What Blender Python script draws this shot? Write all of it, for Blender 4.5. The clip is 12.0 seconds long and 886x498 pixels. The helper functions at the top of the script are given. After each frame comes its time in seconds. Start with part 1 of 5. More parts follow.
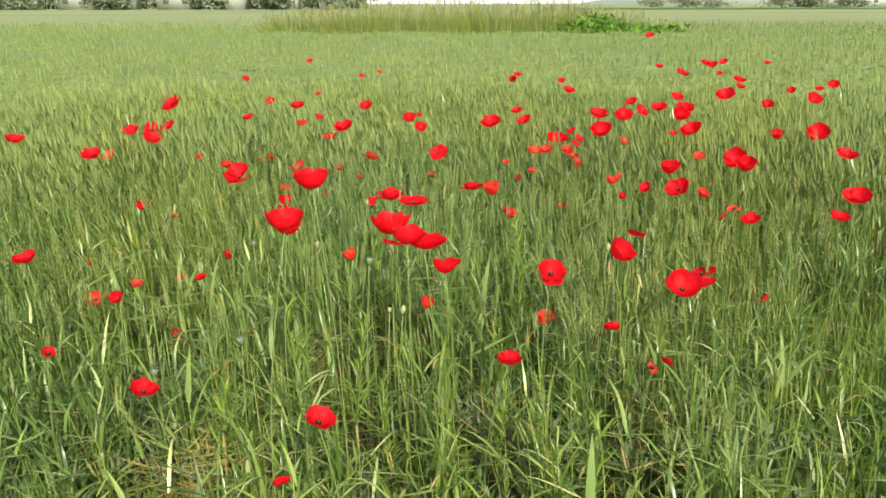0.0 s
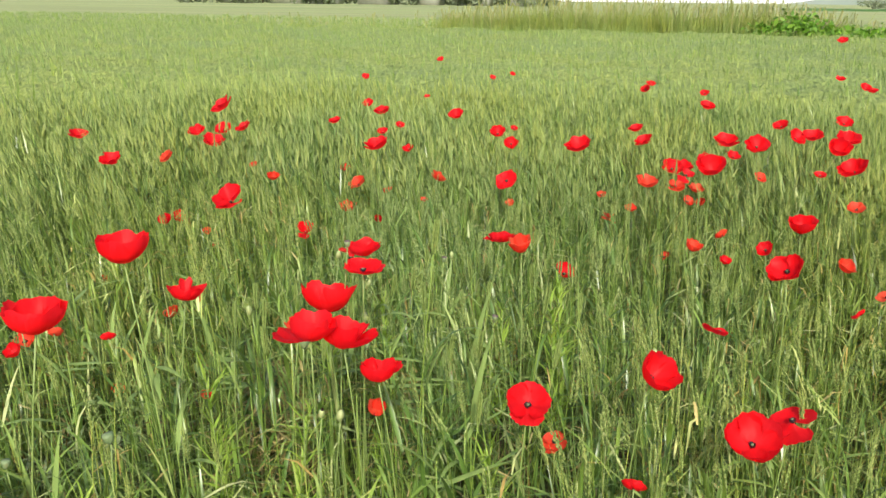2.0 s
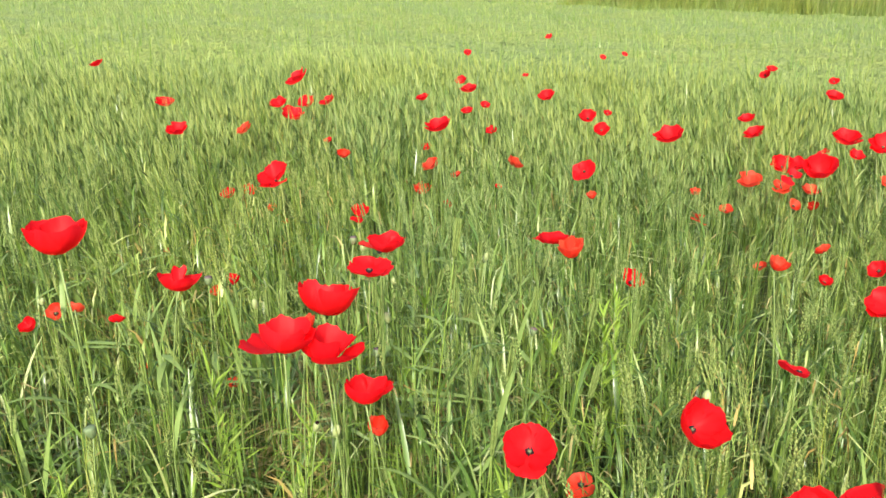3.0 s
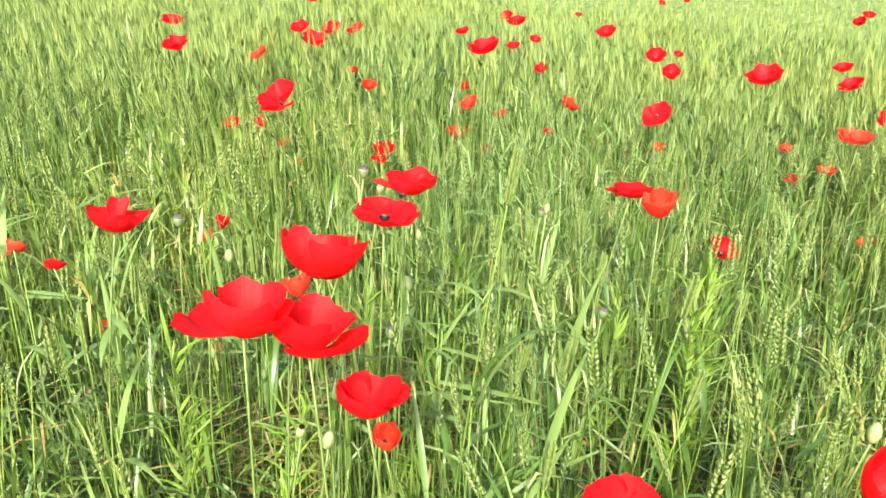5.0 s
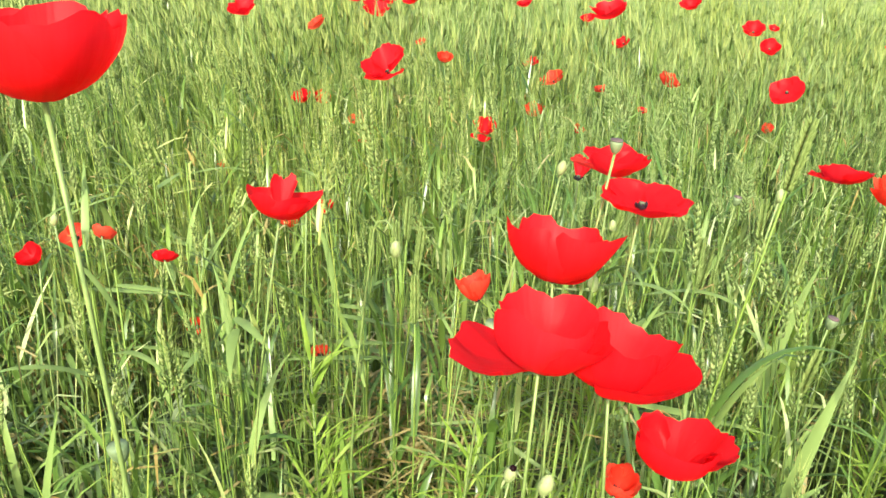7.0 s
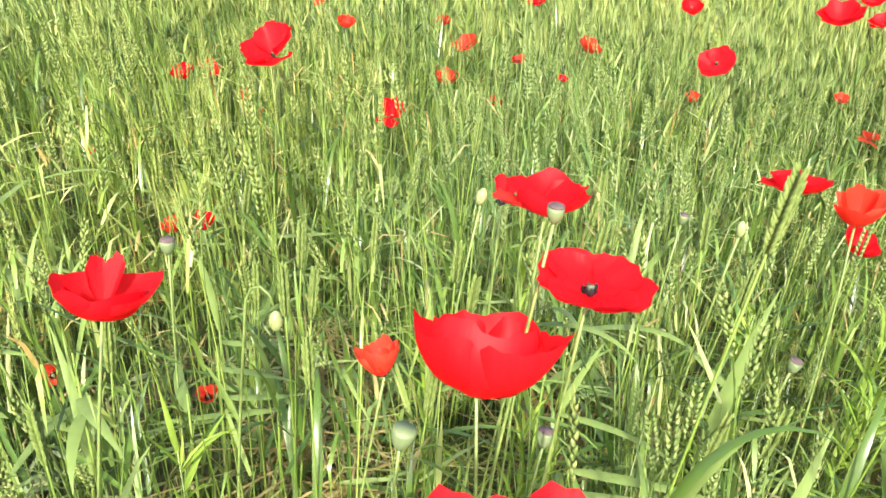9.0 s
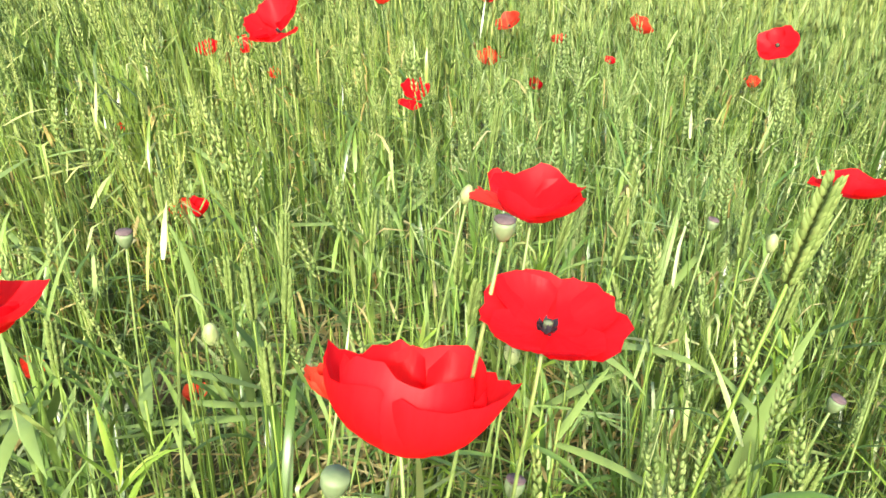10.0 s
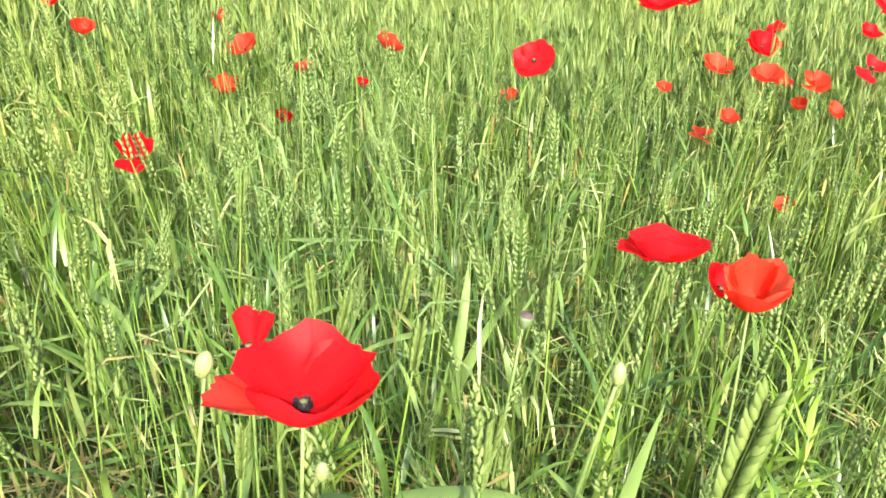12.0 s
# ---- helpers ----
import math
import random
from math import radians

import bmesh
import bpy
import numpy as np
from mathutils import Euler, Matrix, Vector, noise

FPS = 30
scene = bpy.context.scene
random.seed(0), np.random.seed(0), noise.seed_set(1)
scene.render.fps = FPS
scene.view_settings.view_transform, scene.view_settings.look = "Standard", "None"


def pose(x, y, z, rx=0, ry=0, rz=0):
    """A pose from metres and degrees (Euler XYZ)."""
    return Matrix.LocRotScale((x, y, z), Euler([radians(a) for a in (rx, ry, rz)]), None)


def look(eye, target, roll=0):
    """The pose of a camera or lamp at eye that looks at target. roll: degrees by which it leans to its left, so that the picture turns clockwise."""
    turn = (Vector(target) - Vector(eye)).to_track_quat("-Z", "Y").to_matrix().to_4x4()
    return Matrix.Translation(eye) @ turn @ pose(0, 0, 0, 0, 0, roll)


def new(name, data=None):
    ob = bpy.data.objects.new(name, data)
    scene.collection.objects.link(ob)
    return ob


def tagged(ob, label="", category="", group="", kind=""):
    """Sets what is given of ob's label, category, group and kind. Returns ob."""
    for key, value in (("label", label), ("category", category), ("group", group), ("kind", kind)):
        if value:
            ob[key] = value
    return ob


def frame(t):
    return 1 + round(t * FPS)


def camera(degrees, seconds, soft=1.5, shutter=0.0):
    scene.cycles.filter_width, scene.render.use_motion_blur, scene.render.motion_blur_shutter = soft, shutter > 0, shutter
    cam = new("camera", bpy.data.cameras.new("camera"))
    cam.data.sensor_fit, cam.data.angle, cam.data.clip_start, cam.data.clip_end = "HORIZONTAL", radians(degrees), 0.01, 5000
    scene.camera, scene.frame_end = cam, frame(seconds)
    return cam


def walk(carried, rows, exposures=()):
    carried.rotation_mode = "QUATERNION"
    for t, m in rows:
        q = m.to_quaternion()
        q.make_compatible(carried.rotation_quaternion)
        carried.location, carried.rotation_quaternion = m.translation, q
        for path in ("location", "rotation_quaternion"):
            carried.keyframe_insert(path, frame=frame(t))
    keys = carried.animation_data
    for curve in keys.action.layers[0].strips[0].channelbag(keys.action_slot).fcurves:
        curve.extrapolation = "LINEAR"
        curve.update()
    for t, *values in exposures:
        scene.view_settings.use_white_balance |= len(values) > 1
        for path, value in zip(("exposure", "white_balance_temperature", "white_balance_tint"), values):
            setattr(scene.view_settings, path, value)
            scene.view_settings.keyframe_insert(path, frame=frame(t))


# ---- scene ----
cam = camera(60.7, 12.0, soft=1.55, shutter=0.08)
PATH = [
    (0, (0.212, -0.267, 1.508), (0.195, 1.636, 0.89), -0.1),
    (0.5, (0.355, -0.133, 1.465), (0.227, 1.767, 0.853), -0.4),
    (1, (0.443, 0.096, 1.471), (0.223, 1.984, 0.851), -0.5),
    (1.5, (0.54, 0.289, 1.523), (0.224, 2.163, 0.9), -0.4),
    (2, (0.646, 0.507, 1.49), (0.182, 2.349, 0.864), 0.6),
    (2.5, (0.745, 0.687, 1.468), (0.123, 2.476, 0.823), 1.2),
    (3, (0.759, 0.785, 1.467), (0.018, 2.513, 0.783), 1.3),
    (3.2, (0.725, 0.838, 1.475), (-0.039, 2.542, 0.759), 0.9),
    (4.8, (0.592, 1.114, 1.309), (-0.173, 2.784, 0.519), 3.3),
    (5, (0.57, 1.156, 1.293), (-0.213, 2.818, 0.501), 3.7),
    (5.5, (0.5, 1.239, 1.277), (-0.327, 2.876, 0.48), 4.1),
    (6, (0.409, 1.233, 1.248), (-0.426, 2.864, 0.444), 4.2),
    (6.5, (0.3, 1.214, 1.203), (-0.52, 2.853, 0.403), 4.7),
    (6.7, (0.265, 1.213, 1.194), (-0.542, 2.855, 0.386), 4.6),
    (8.3, (0.190, 1.392, 1.222), (-0.411, 3.065, 0.308), 4.9),
    (8.5, (0.185, 1.416, 1.217), (-0.395, 3.099, 0.306), 5.1),
    (9, (0.147, 1.449, 1.224), (-0.401, 3.126, 0.283), 5.3),
    (9.5, (0.166, 1.531, 1.206), (-0.442, 3.175, 0.243), 5.5),
    (10, (0.188, 1.591, 1.196), (-0.497, 3.185, 0.201), 4.6),
    (10.5, (0.159, 1.651, 1.171), (-0.436, 3.286, 0.186), 4.8),
    (11, (0.142, 1.721, 1.176), (-0.3, 3.416, 0.209), 5.1),
    (11.5, (0.129, 1.755, 1.194), (-0.126, 3.495, 0.241), 6.1),
    (12, (0.116, 1.835, 1.199), (-0.003, 3.59, 0.247), 5.9),
]
EXPOSURES = [(0.0, 0.61, 6500, 10), (1.5, 0.61, 6500, 10), (3.2, 1.10, 6500, 8), (4.8, 1.50, 6500, 3), (5.5, 1.24, 6500, 4), (6.0, 1.08, 6550, 5), (6.6, 1.20, 6550, 5),
             (8.3, 1.50, 6500, 13), (10.0, 1.50, 6500, 9), (12.0, 1.60, 6500, 4)]
walk(cam, [(t, look(eye, target, roll)) for t, eye, target, roll in PATH], EXPOSURES)

# ---- world and sun ----
SUN_HEIGHT, SUN_TURN = 38, 163  # degrees above the horizon; compass turn of the sun's place
sky_world = bpy.data.worlds.new("sky")
scene.world = sky_world
sky_world.use_nodes = True
wn = sky_world.node_tree.nodes
sky = wn.new("ShaderNodeTexSky")
sky.sky_type, sky.sun_disc = "NISHITA", False
sky.sun_elevation, sky.sun_rotation = radians(SUN_HEIGHT), radians(SUN_TURN)
sky.dust_density, sky.air_density = 3.0, 1.0
wn["Background"].inputs["Strength"].default_value = 0.145
sky_world.node_tree.links.new(sky.outputs["Color"], wn["Background"].inputs["Color"])

sun_data = bpy.data.lights.new("sun", "SUN")
sun_data.energy, sun_data.angle, sun_data.color = 3.6, radians(3), (1.0, 0.94, 0.82)
sun = new("sun", sun_data)
sx = math.sin(radians(SUN_TURN)) * math.cos(radians(SUN_HEIGHT))
sy = math.cos(radians(SUN_TURN)) * math.cos(radians(SUN_HEIGHT))
sun.matrix_world = look((sx * 30, sy * 30, math.sin(radians(SUN_HEIGHT)) * 30), (0, 0, 0))


# ---- materials ----
def shader(name):
    m = bpy.data.materials.new(name)
    m.use_nodes = True
    nt = m.node_tree
    return m, nt, nt.nodes["Principled BSDF"]


def ramp(nt, fac, stops):
    r = nt.nodes.new("ShaderNodeValToRGB")
    e = r.color_ramp.elements
    while len(e) < len(stops):
        e.new(0.5)
    for el, (p, c) in zip(e, stops):
        el.position, el.color = p, (*c, 1)
    nt.links.new(fac, r.inputs["Fac"])
    return r.outputs["Color"]


def grain(nt, scale, detail=4.0, coords=None, stretch=None):
    n = nt.nodes.new("ShaderNodeTexNoise")
    n.inputs["Scale"].default_value, n.inputs["Detail"].default_value = scale, detail
    if coords is None:
        coords = nt.nodes.new("ShaderNodeTexCoord").outputs["Object"]
    if stretch:
        mp = nt.nodes.new("ShaderNodeMapping")
        mp.inputs["Scale"].default_value = stretch
        nt.links.new(coords, mp.inputs["Vector"])
        coords = mp.outputs["Vector"]
    nt.links.new(coords, n.inputs["Vector"])
    return n.outputs["Fac"]


def blend(nt, fac, a, b, mode="MIX"):
    x = nt.nodes.new("ShaderNodeMix")
    x.data_type, x.blend_type = "RGBA", mode
    for value, slot in ((fac, 0), (a, 6), (b, 7)):
        if isinstance(value, float):
            x.inputs[slot].default_value = value
        elif isinstance(value, tuple):
            x.inputs[slot].default_value = (*value, 1)
        else:
            nt.links.new(value, x.inputs[slot])
    return x.outputs[2]


def bumped(nt, bsdf, height, strength, distance):
    b = nt.nodes.new("ShaderNodeBump")
    b.inputs["Strength"].default_value, b.inputs["Distance"].default_value = strength, distance
    nt.links.new(height, b.inputs["Height"])
    nt.links.new(b.outputs["Normal"], bsdf.inputs["Normal"])


def leafy(nt, bsdf, colour, share, warm=(1.0, 1.0, 1.0)):
    """Light passes through a thin blade: part of the surface scatters to its other side."""
    tr = nt.nodes.new("ShaderNodeBsdfTranslucent")
    mix = nt.nodes.new("ShaderNodeMixShader")
    mix.inputs[0].default_value = share
    nt.links.new(blend(nt, 1.0, colour, warm, "MULTIPLY"), tr.inputs["Color"])
    nt.links.new(bsdf.outputs[0], mix.inputs[1])
    nt.links.new(tr.outputs[0], mix.inputs[2])
    nt.links.new(mix.outputs[0], nt.nodes["Material Output"].inputs["Surface"])


def green(name, stops, share=0.3, rough=0.5, patch=0.6, warm=(1.0, 1.05, 0.6), patch_tint=(1.16, 1.08, 0.70), gloss=0.28):
    """Foliage that varies blade by blade, along the blade and in patches over the field."""
    m, nt, b = shader(name)
    isl = nt.nodes.new("ShaderNodeNewGeometry").outputs["Random Per Island"]
    col = ramp(nt, isl, stops)
    fine = grain(nt, 60, 3, stretch=(1, 1, 0.15))
    col = blend(nt, 0.45, col, blend(nt, fine, (0.55, 0.6, 0.55), (1.35, 1.3, 1.2)), "MULTIPLY")
    wide = ramp(nt, grain(nt, 0.9, 3), [(0.38, (0.0, 0.0, 0.0)), (0.62, (1.0, 1.0, 1.0))])
    col = blend(nt, patch, col, blend(nt, wide, (0.86, 0.96, 1.0), patch_tint), "MULTIPLY")
    nt.links.new(col, b.inputs["Base Color"])
    b.inputs["Roughness"].default_value = rough
    b.inputs["Specular IOR Level"].default_value = gloss
    leafy(nt, b, col, share, warm)
    return m


STEM = green("wheat stem", [(0, (0.101, 0.168, 0.038)), (0.3, (0.162, 0.242, 0.044)), (0.55, (0.118, 0.196, 0.060)), (0.8, (0.169, 0.247, 0.078)), (1, (0.274, 0.334, 0.074))], 0.07, 0.5)
# The darkest stops also paint shade of the gaps, the palest painted glints.
LEAF = green("wheat leaf", [(0, (0.040, 0.082, 0.015)), (0.38, (0.084, 0.155, 0.028)), (0.66, (0.161, 0.255, 0.051)), (0.84, (0.245, 0.332, 0.088)), (0.93, (0.335, 0.395, 0.148)), (1, (0.480, 0.520, 0.275))], 0.16, 0.33, gloss=0.55)
# The last, pale stop also puts leaf glints into the colour.
BROAD = green("broad wheat leaf", [(0, (0.131, 0.209, 0.060)), (0.5, (0.211, 0.293, 0.094)), (0.85, (0.289, 0.361, 0.134)), (1, (0.400, 0.448, 0.210))], 0.18, 0.5)
EAR = green("wheat ear", [(0, (0.124, 0.182, 0.049)), (0.5, (0.195, 0.264, 0.081)), (1, (0.290, 0.342, 0.126))], 0.2, 0.6, 0.6, (1.0, 1.05, 0.6), (1.09, 1.06, 0.84))
GLAUCOUS = green("glaucous wheat ear", [(0, (0.145, 0.209, 0.055)), (0.5, (0.186, 0.255, 0.074)), (1, (0.233, 0.304, 0.098))], 0.3, 0.7)
AWN = green("wheat awn", [(0, (0.270, 0.346, 0.106)), (1, (0.393, 0.446, 0.175))], 0.35, 0.5)
DRY = green("dry straw", [(0, (0.27, 0.195, 0.065)), (0.5, (0.36, 0.285, 0.11)), (1, (0.44, 0.38, 0.19))], 0.2, 0.6)
GRASS = green("verge grass", [(0, (0.096, 0.170, 0.024)), (0.5, (0.167, 0.250, 0.037)), (1, (0.258, 0.330, 0.061))], 0.24, 0.45)
HERB = green("herb leaf", [(0, (0.099, 0.144, 0.065)), (0.5, (0.152, 0.201, 0.095)), (1, (0.236, 0.274, 0.152))], 0.2, 0.55, 0.2)
WEED = green("weed leaf", [(0, (0.180, 0.310, 0.040)), (0.5, (0.260, 0.385, 0.058)), (1, (0.350, 0.460, 0.098))], 0.38, 0.5, 0.2)
BUSH = green("bush leaf", [(0, (0.060, 0.139, 0.013)), (0.5, (0.100, 0.223, 0.020)), (1, (0.170, 0.306, 0.033))], 0.3, 0.5, 0.3)
RANK = green("rank grass", [(0, (0.162, 0.228, 0.052)), (0.5, (0.230, 0.293, 0.074)), (1, (0.322, 0.357, 0.105))], 0.3, 0.5)
PLUME = green("grass plume", [(0, (0.205, 0.251, 0.084)), (0.5, (0.258, 0.281, 0.106)), (1, (0.319, 0.296, 0.144))], 0.3, 0.6, 0.3)
# Greyed and lightened: the haze of distance is painted into the leaf colour.
TREE = green("hazed tree leaf", [(0, (0.150, 0.190, 0.122)), (1, (0.225, 0.262, 0.172))], 0.2, 0.6, 0.3)


def petal_paint(name, deep, light):
    m, nt, b = shader(name)
    uv = nt.nodes.new("ShaderNodeUVMap").outputs["UV"]
    pleat = grain(nt, 1.0, 5, uv, (26, 1.6, 1))
    rnd = nt.nodes.new("ShaderNodeObjectInfo").outputs["Random"]
    col = ramp(nt, rnd, [(0, deep), (1, light)])
    # Pleat streaks; their pinker side also paints soft highlights into the petal.
    col = blend(nt, 0.7, col, blend(nt, pleat, (0.90, 0.5, 0.5), (1.05, 1.5, 1.5)), "MULTIPLY")
    sep = nt.nodes.new("ShaderNodeSeparateXYZ")
    nt.links.new(uv, sep.inputs[0])
    blotch = ramp(nt, sep.outputs["Y"], [(0.03, (1.0, 1.0, 1.0)), (0.07, (0.0, 0.0, 0.0))])
    col = blend(nt, blotch, col, (0.025, 0.004, 0.008))
    nt.links.new(col, b.inputs["Base Color"])
    b.inputs["Roughness"].default_value = 0.5
    b.inputs["Specular IOR Level"].default_value = 0.28
    bumped(nt, b, pleat, 0.5, 0.0015)
    leafy(nt, b, col, 0.68, (1.0, 1.0, 1.0))
    return m


PETAL = petal_paint("poppy petal", (0.92, 0.0095, 0.0185), (0.96, 0.0180, 0.0280))
ORANGE = petal_paint("orange poppy petal", (0.93, 0.060, 0.028), (0.96, 0.135, 0.068))
# Lighter copy of PETAL: the glow of thin back-lit petals put into the colour.
PALE = petal_paint("thin backlit poppy petal", (0.92, 0.034, 0.030), (0.95, 0.095, 0.070))


def plain(name, a, c, scale, rough, bump=0.3, depth=0.001, share=0.0):
    m, nt, b = shader(name)
    n = grain(nt, scale, 5)
    col = ramp(nt, n, [(0.3, a), (0.7, c)])
    nt.links.new(col, b.inputs["Base Color"])
    b.inputs["Roughness"].default_value = rough
    bumped(nt, b, n, bump, depth)
    if share:
        leafy(nt, b, col, share)
    return m


STALK = plain("poppy stalk", (0.122, 0.182, 0.046), (0.205, 0.274, 0.076), 90, 0.5)
PISTIL = plain("poppy pistil", (0.07, 0.09, 0.04), (0.14, 0.16, 0.08), 200, 0.7)
POD = plain("poppy capsule", (0.099, 0.152, 0.061), (0.167, 0.217, 0.099), 70, 0.55)
POD_CAP = plain("capsule cap", (0.068, 0.042, 0.042), (0.129, 0.091, 0.084), 200, 0.8)
TRACK = plain("farm road", (0.228, 0.243, 0.160), (0.289, 0.296, 0.213), 0.4, 0.9, 0.1, 0.01)
BUD = plain("poppy bud", (0.198, 0.251, 0.084), (0.304, 0.342, 0.144), 80, 0.55)
STAMEN = plain("stamens", (0.008, 0.005, 0.01), (0.03, 0.02, 0.03), 300, 0.8)
RIDGE = plain("distant ridge", (0.22, 0.27, 0.20), (0.28, 0.32, 0.24), 0.01, 0.95, 0.0)
BARK = plain("bark", (0.05, 0.04, 0.03), (0.12, 0.10, 0.08), 8, 0.9, 0.6, 0.02)
# Wall and window tones lie close together: distance haze put into their colours.
WALL = plain("pale plaster", (0.285, 0.300, 0.250), (0.350, 0.365, 0.310), 1.5, 0.9, 0.1, 0.005)
ROOF = plain("roof tiles", (0.228, 0.228, 0.205), (0.304, 0.296, 0.266), 3, 0.85, 0.3, 0.02)
PANE = plain("hazed window", (0.10, 0.115, 0.11), (0.16, 0.175, 0.165), 2, 0.15, 0.0)


def ground_paint():
    m, nt, b = shader("soil and far fields")
    obj = nt.nodes.new("ShaderNodeTexCoord").outputs["Object"]
    clods = grain(nt, 22, 8, obj)
    soil = ramp(nt, clods, [(0.3, (0.042, 0.030, 0.017)), (0.55, (0.084, 0.065, 0.034)), (0.75, (0.144, 0.114, 0.065))])
    moss = ramp(nt, grain(nt, 5, 5, obj), [(0.36, (0.0, 0.0, 0.0)), (0.52, (1.0, 1.0, 1.0))])
    near = blend(nt, moss, soil, (0.057, 0.080, 0.023))
    sep = nt.nodes.new("ShaderNodeSeparateXYZ")
    nt.links.new(obj, sep.inputs[0])
    strips = grain(nt, 1.0, 4, obj, (0.006, 0.05, 1))
    field = ramp(nt, strips, [(0.30, (0.150, 0.195, 0.060)), (0.44, (0.245, 0.290, 0.102)), (0.52, (0.190, 0.215, 0.080)), (0.66, (0.285, 0.310, 0.128))])
    field = blend(nt, 0.4, field, blend(nt, grain(nt, 1.0, 8, obj, (0.9, 2.2, 1)), (0.4, 0.45, 0.4), (1.6, 1.55, 1.5)), "MULTIPLY")
    edge = nt.nodes.new("ShaderNodeMapRange")
    edge.inputs["From Min"].default_value, edge.inputs["From Max"].default_value = 23, 27
    nt.links.new(sep.outputs["Y"], edge.inputs["Value"])
    nt.links.new(blend(nt, edge.outputs[0], near, field), b.inputs["Base Color"])
    b.inputs["Roughness"].default_value = 0.95
    bumped(nt, b, clods, 0.8, 0.02)
    return m


def crop_paint():
    m, nt, b = shader("dense crop")
    obj = nt.nodes.new("ShaderNodeTexCoord").outputs["Object"]
    fine = grain(nt, 28, 6, obj, (1, 0.35, 1))
    col = ramp(nt, fine, [(0.3, (0.110, 0.158, 0.036)), (0.5, (0.180, 0.235, 0.058)), (0.7, (0.262, 0.315, 0.092))])
    wide = ramp(nt, grain(nt, 0.5, 3, obj), [(0.4, (0.0, 0.0, 0.0)), (0.6, (1.0, 1.0, 1.0))])
    col = blend(nt, 0.6, col, blend(nt, wide, (0.9, 0.96, 0.98), (1.12, 1.07, 0.82)), "MULTIPLY")
    nt.links.new(col, b.inputs["Base Color"])
    b.inputs["Roughness"].default_value = 0.8
    bumped(nt, b, fine, 1.0, 0.05)
    return m


GROUND, CROP = ground_paint(), crop_paint()


# ---- small builders ----
def part(name, bm, material, parent=None, label=""):
    """Link a bmesh as one mesh object, under a thing or a part."""
    me = bpy.data.meshes.new(name)
    bm.to_mesh(me)
    bm.free()
    me.materials.append(material)
    for p in me.polygons:
        p.use_smooth = True
    ob = new(name, me)
    if parent is not None:
        ob.parent = parent
    return tagged(ob, label)


def tube(bm, points, radii, sides=5, cap=True):
    """A tapered tube along points."""
    rings = []
    for i, p in enumerate(points):
        p = Vector(p)
        a = Vector(points[max(0, i - 1)])
        c = Vector(points[min(len(points) - 1, i + 1)])
        d = (c - a).normalized()
        u = d.orthogonal().normalized() if i == 0 else (u - d * u.dot(d)).normalized()
        w = d.cross(u)
        rings.append([bm.verts.new(p + (u * math.cos(k * 2 * math.pi / sides) + w * math.sin(k * 2 * math.pi / sides)) * radii[i]) for k in range(sides)])
    for r, s in zip(rings, rings[1:]):
        for k in range(sides):
            bm.faces.new((r[k], r[(k + 1) % sides], s[(k + 1) % sides], s[k]))
    if cap:
        bm.faces.new(rings[-1])
        bm.faces.new(rings[0][::-1])
    return rings


def lathe(bm, profile, sides, m=None, ripple=0.0):
    """A body of revolution: (radius, height) pairs from the bottom up."""
    m = m or Matrix()
    rings = []
    for r, z in profile:
        ring = []
        for k in range(sides):
            a = k * 2 * math.pi / sides
            q = r * (1 + ripple * (k % 2))
            ring.append(bm.verts.new(m @ Vector((q * math.cos(a), q * math.sin(a), z))))
        rings.append(ring)
    for r, s in zip(rings, rings[1:]):
        for k in range(sides):
            bm.faces.new((r[k], r[(k + 1) % sides], s[(k + 1) % sides], s[k]))
    bm.faces.new(rings[-1])
    bm.faces.new(rings[0][::-1])


def blade(bm, base, turn, length, width, lean, bend, fold=0.25, steps=6, twist=0.0):
    """A folded leaf blade that leaves base at `lean` degrees from upright and bends over by `bend` degrees."""
    p = Vector(base)
    rows = []
    for i in range(steps + 1):
        v = i / steps
        th = radians(lean + bend * v * v)
        az = radians(turn + twist * v)
        out = Vector((math.cos(az), math.sin(az), 0))
        side = Vector((-math.sin(az), math.cos(az), 0))
        d = out * math.sin(th) + Vector((0, 0, 1)) * math.cos(th)
        n = side.cross(d)
        w = width * 0.5 * min(1, 0.55 + 2.2 * v) * max(0.04, 1 - v ** 2.4)
        rows.append([bm.verts.new(p - side * w), bm.verts.new(p + n * w * fold * -1), bm.verts.new(p + side * w)])
        p = p + d * length / steps
    for r, s in zip(rows, rows[1:]):
        bm.faces.new((r[0], r[1], s[1], s[0]))
        bm.faces.new((r[1], r[2], s[2], s[1]))


# ---- ground and far land ----
def ground_sheet():
    bm = bmesh.new()
    xs = [-2500, -600, -200, -80, -40] + [-20 + i * 0.5 for i in range(81)] + [40, 80, 200, 600, 2500]
    ys = [-2500, -300, -60, -20] + [-8 + i * 0.5 for i in range(57)] + [30, 45, 80, 150, 300, 700, 2500]
    grid = [[bm.verts.new((x, y, 0.03 * noise.noise((x * 0.9, y * 0.9, 0)) if abs(x) < 30 and -10 < y < 25 else 0)) for x in xs] for y in ys]
    for r, s in zip(grid, grid[1:]):
        for i in range(len(xs) - 1):
            bm.faces.new((r[i], r[i + 1], s[i + 1], s[i]))
    tagged(part("ground", bm, GROUND), "brown soil under the crop, green fields beyond", "ground", "", "structure")


ground_sheet()


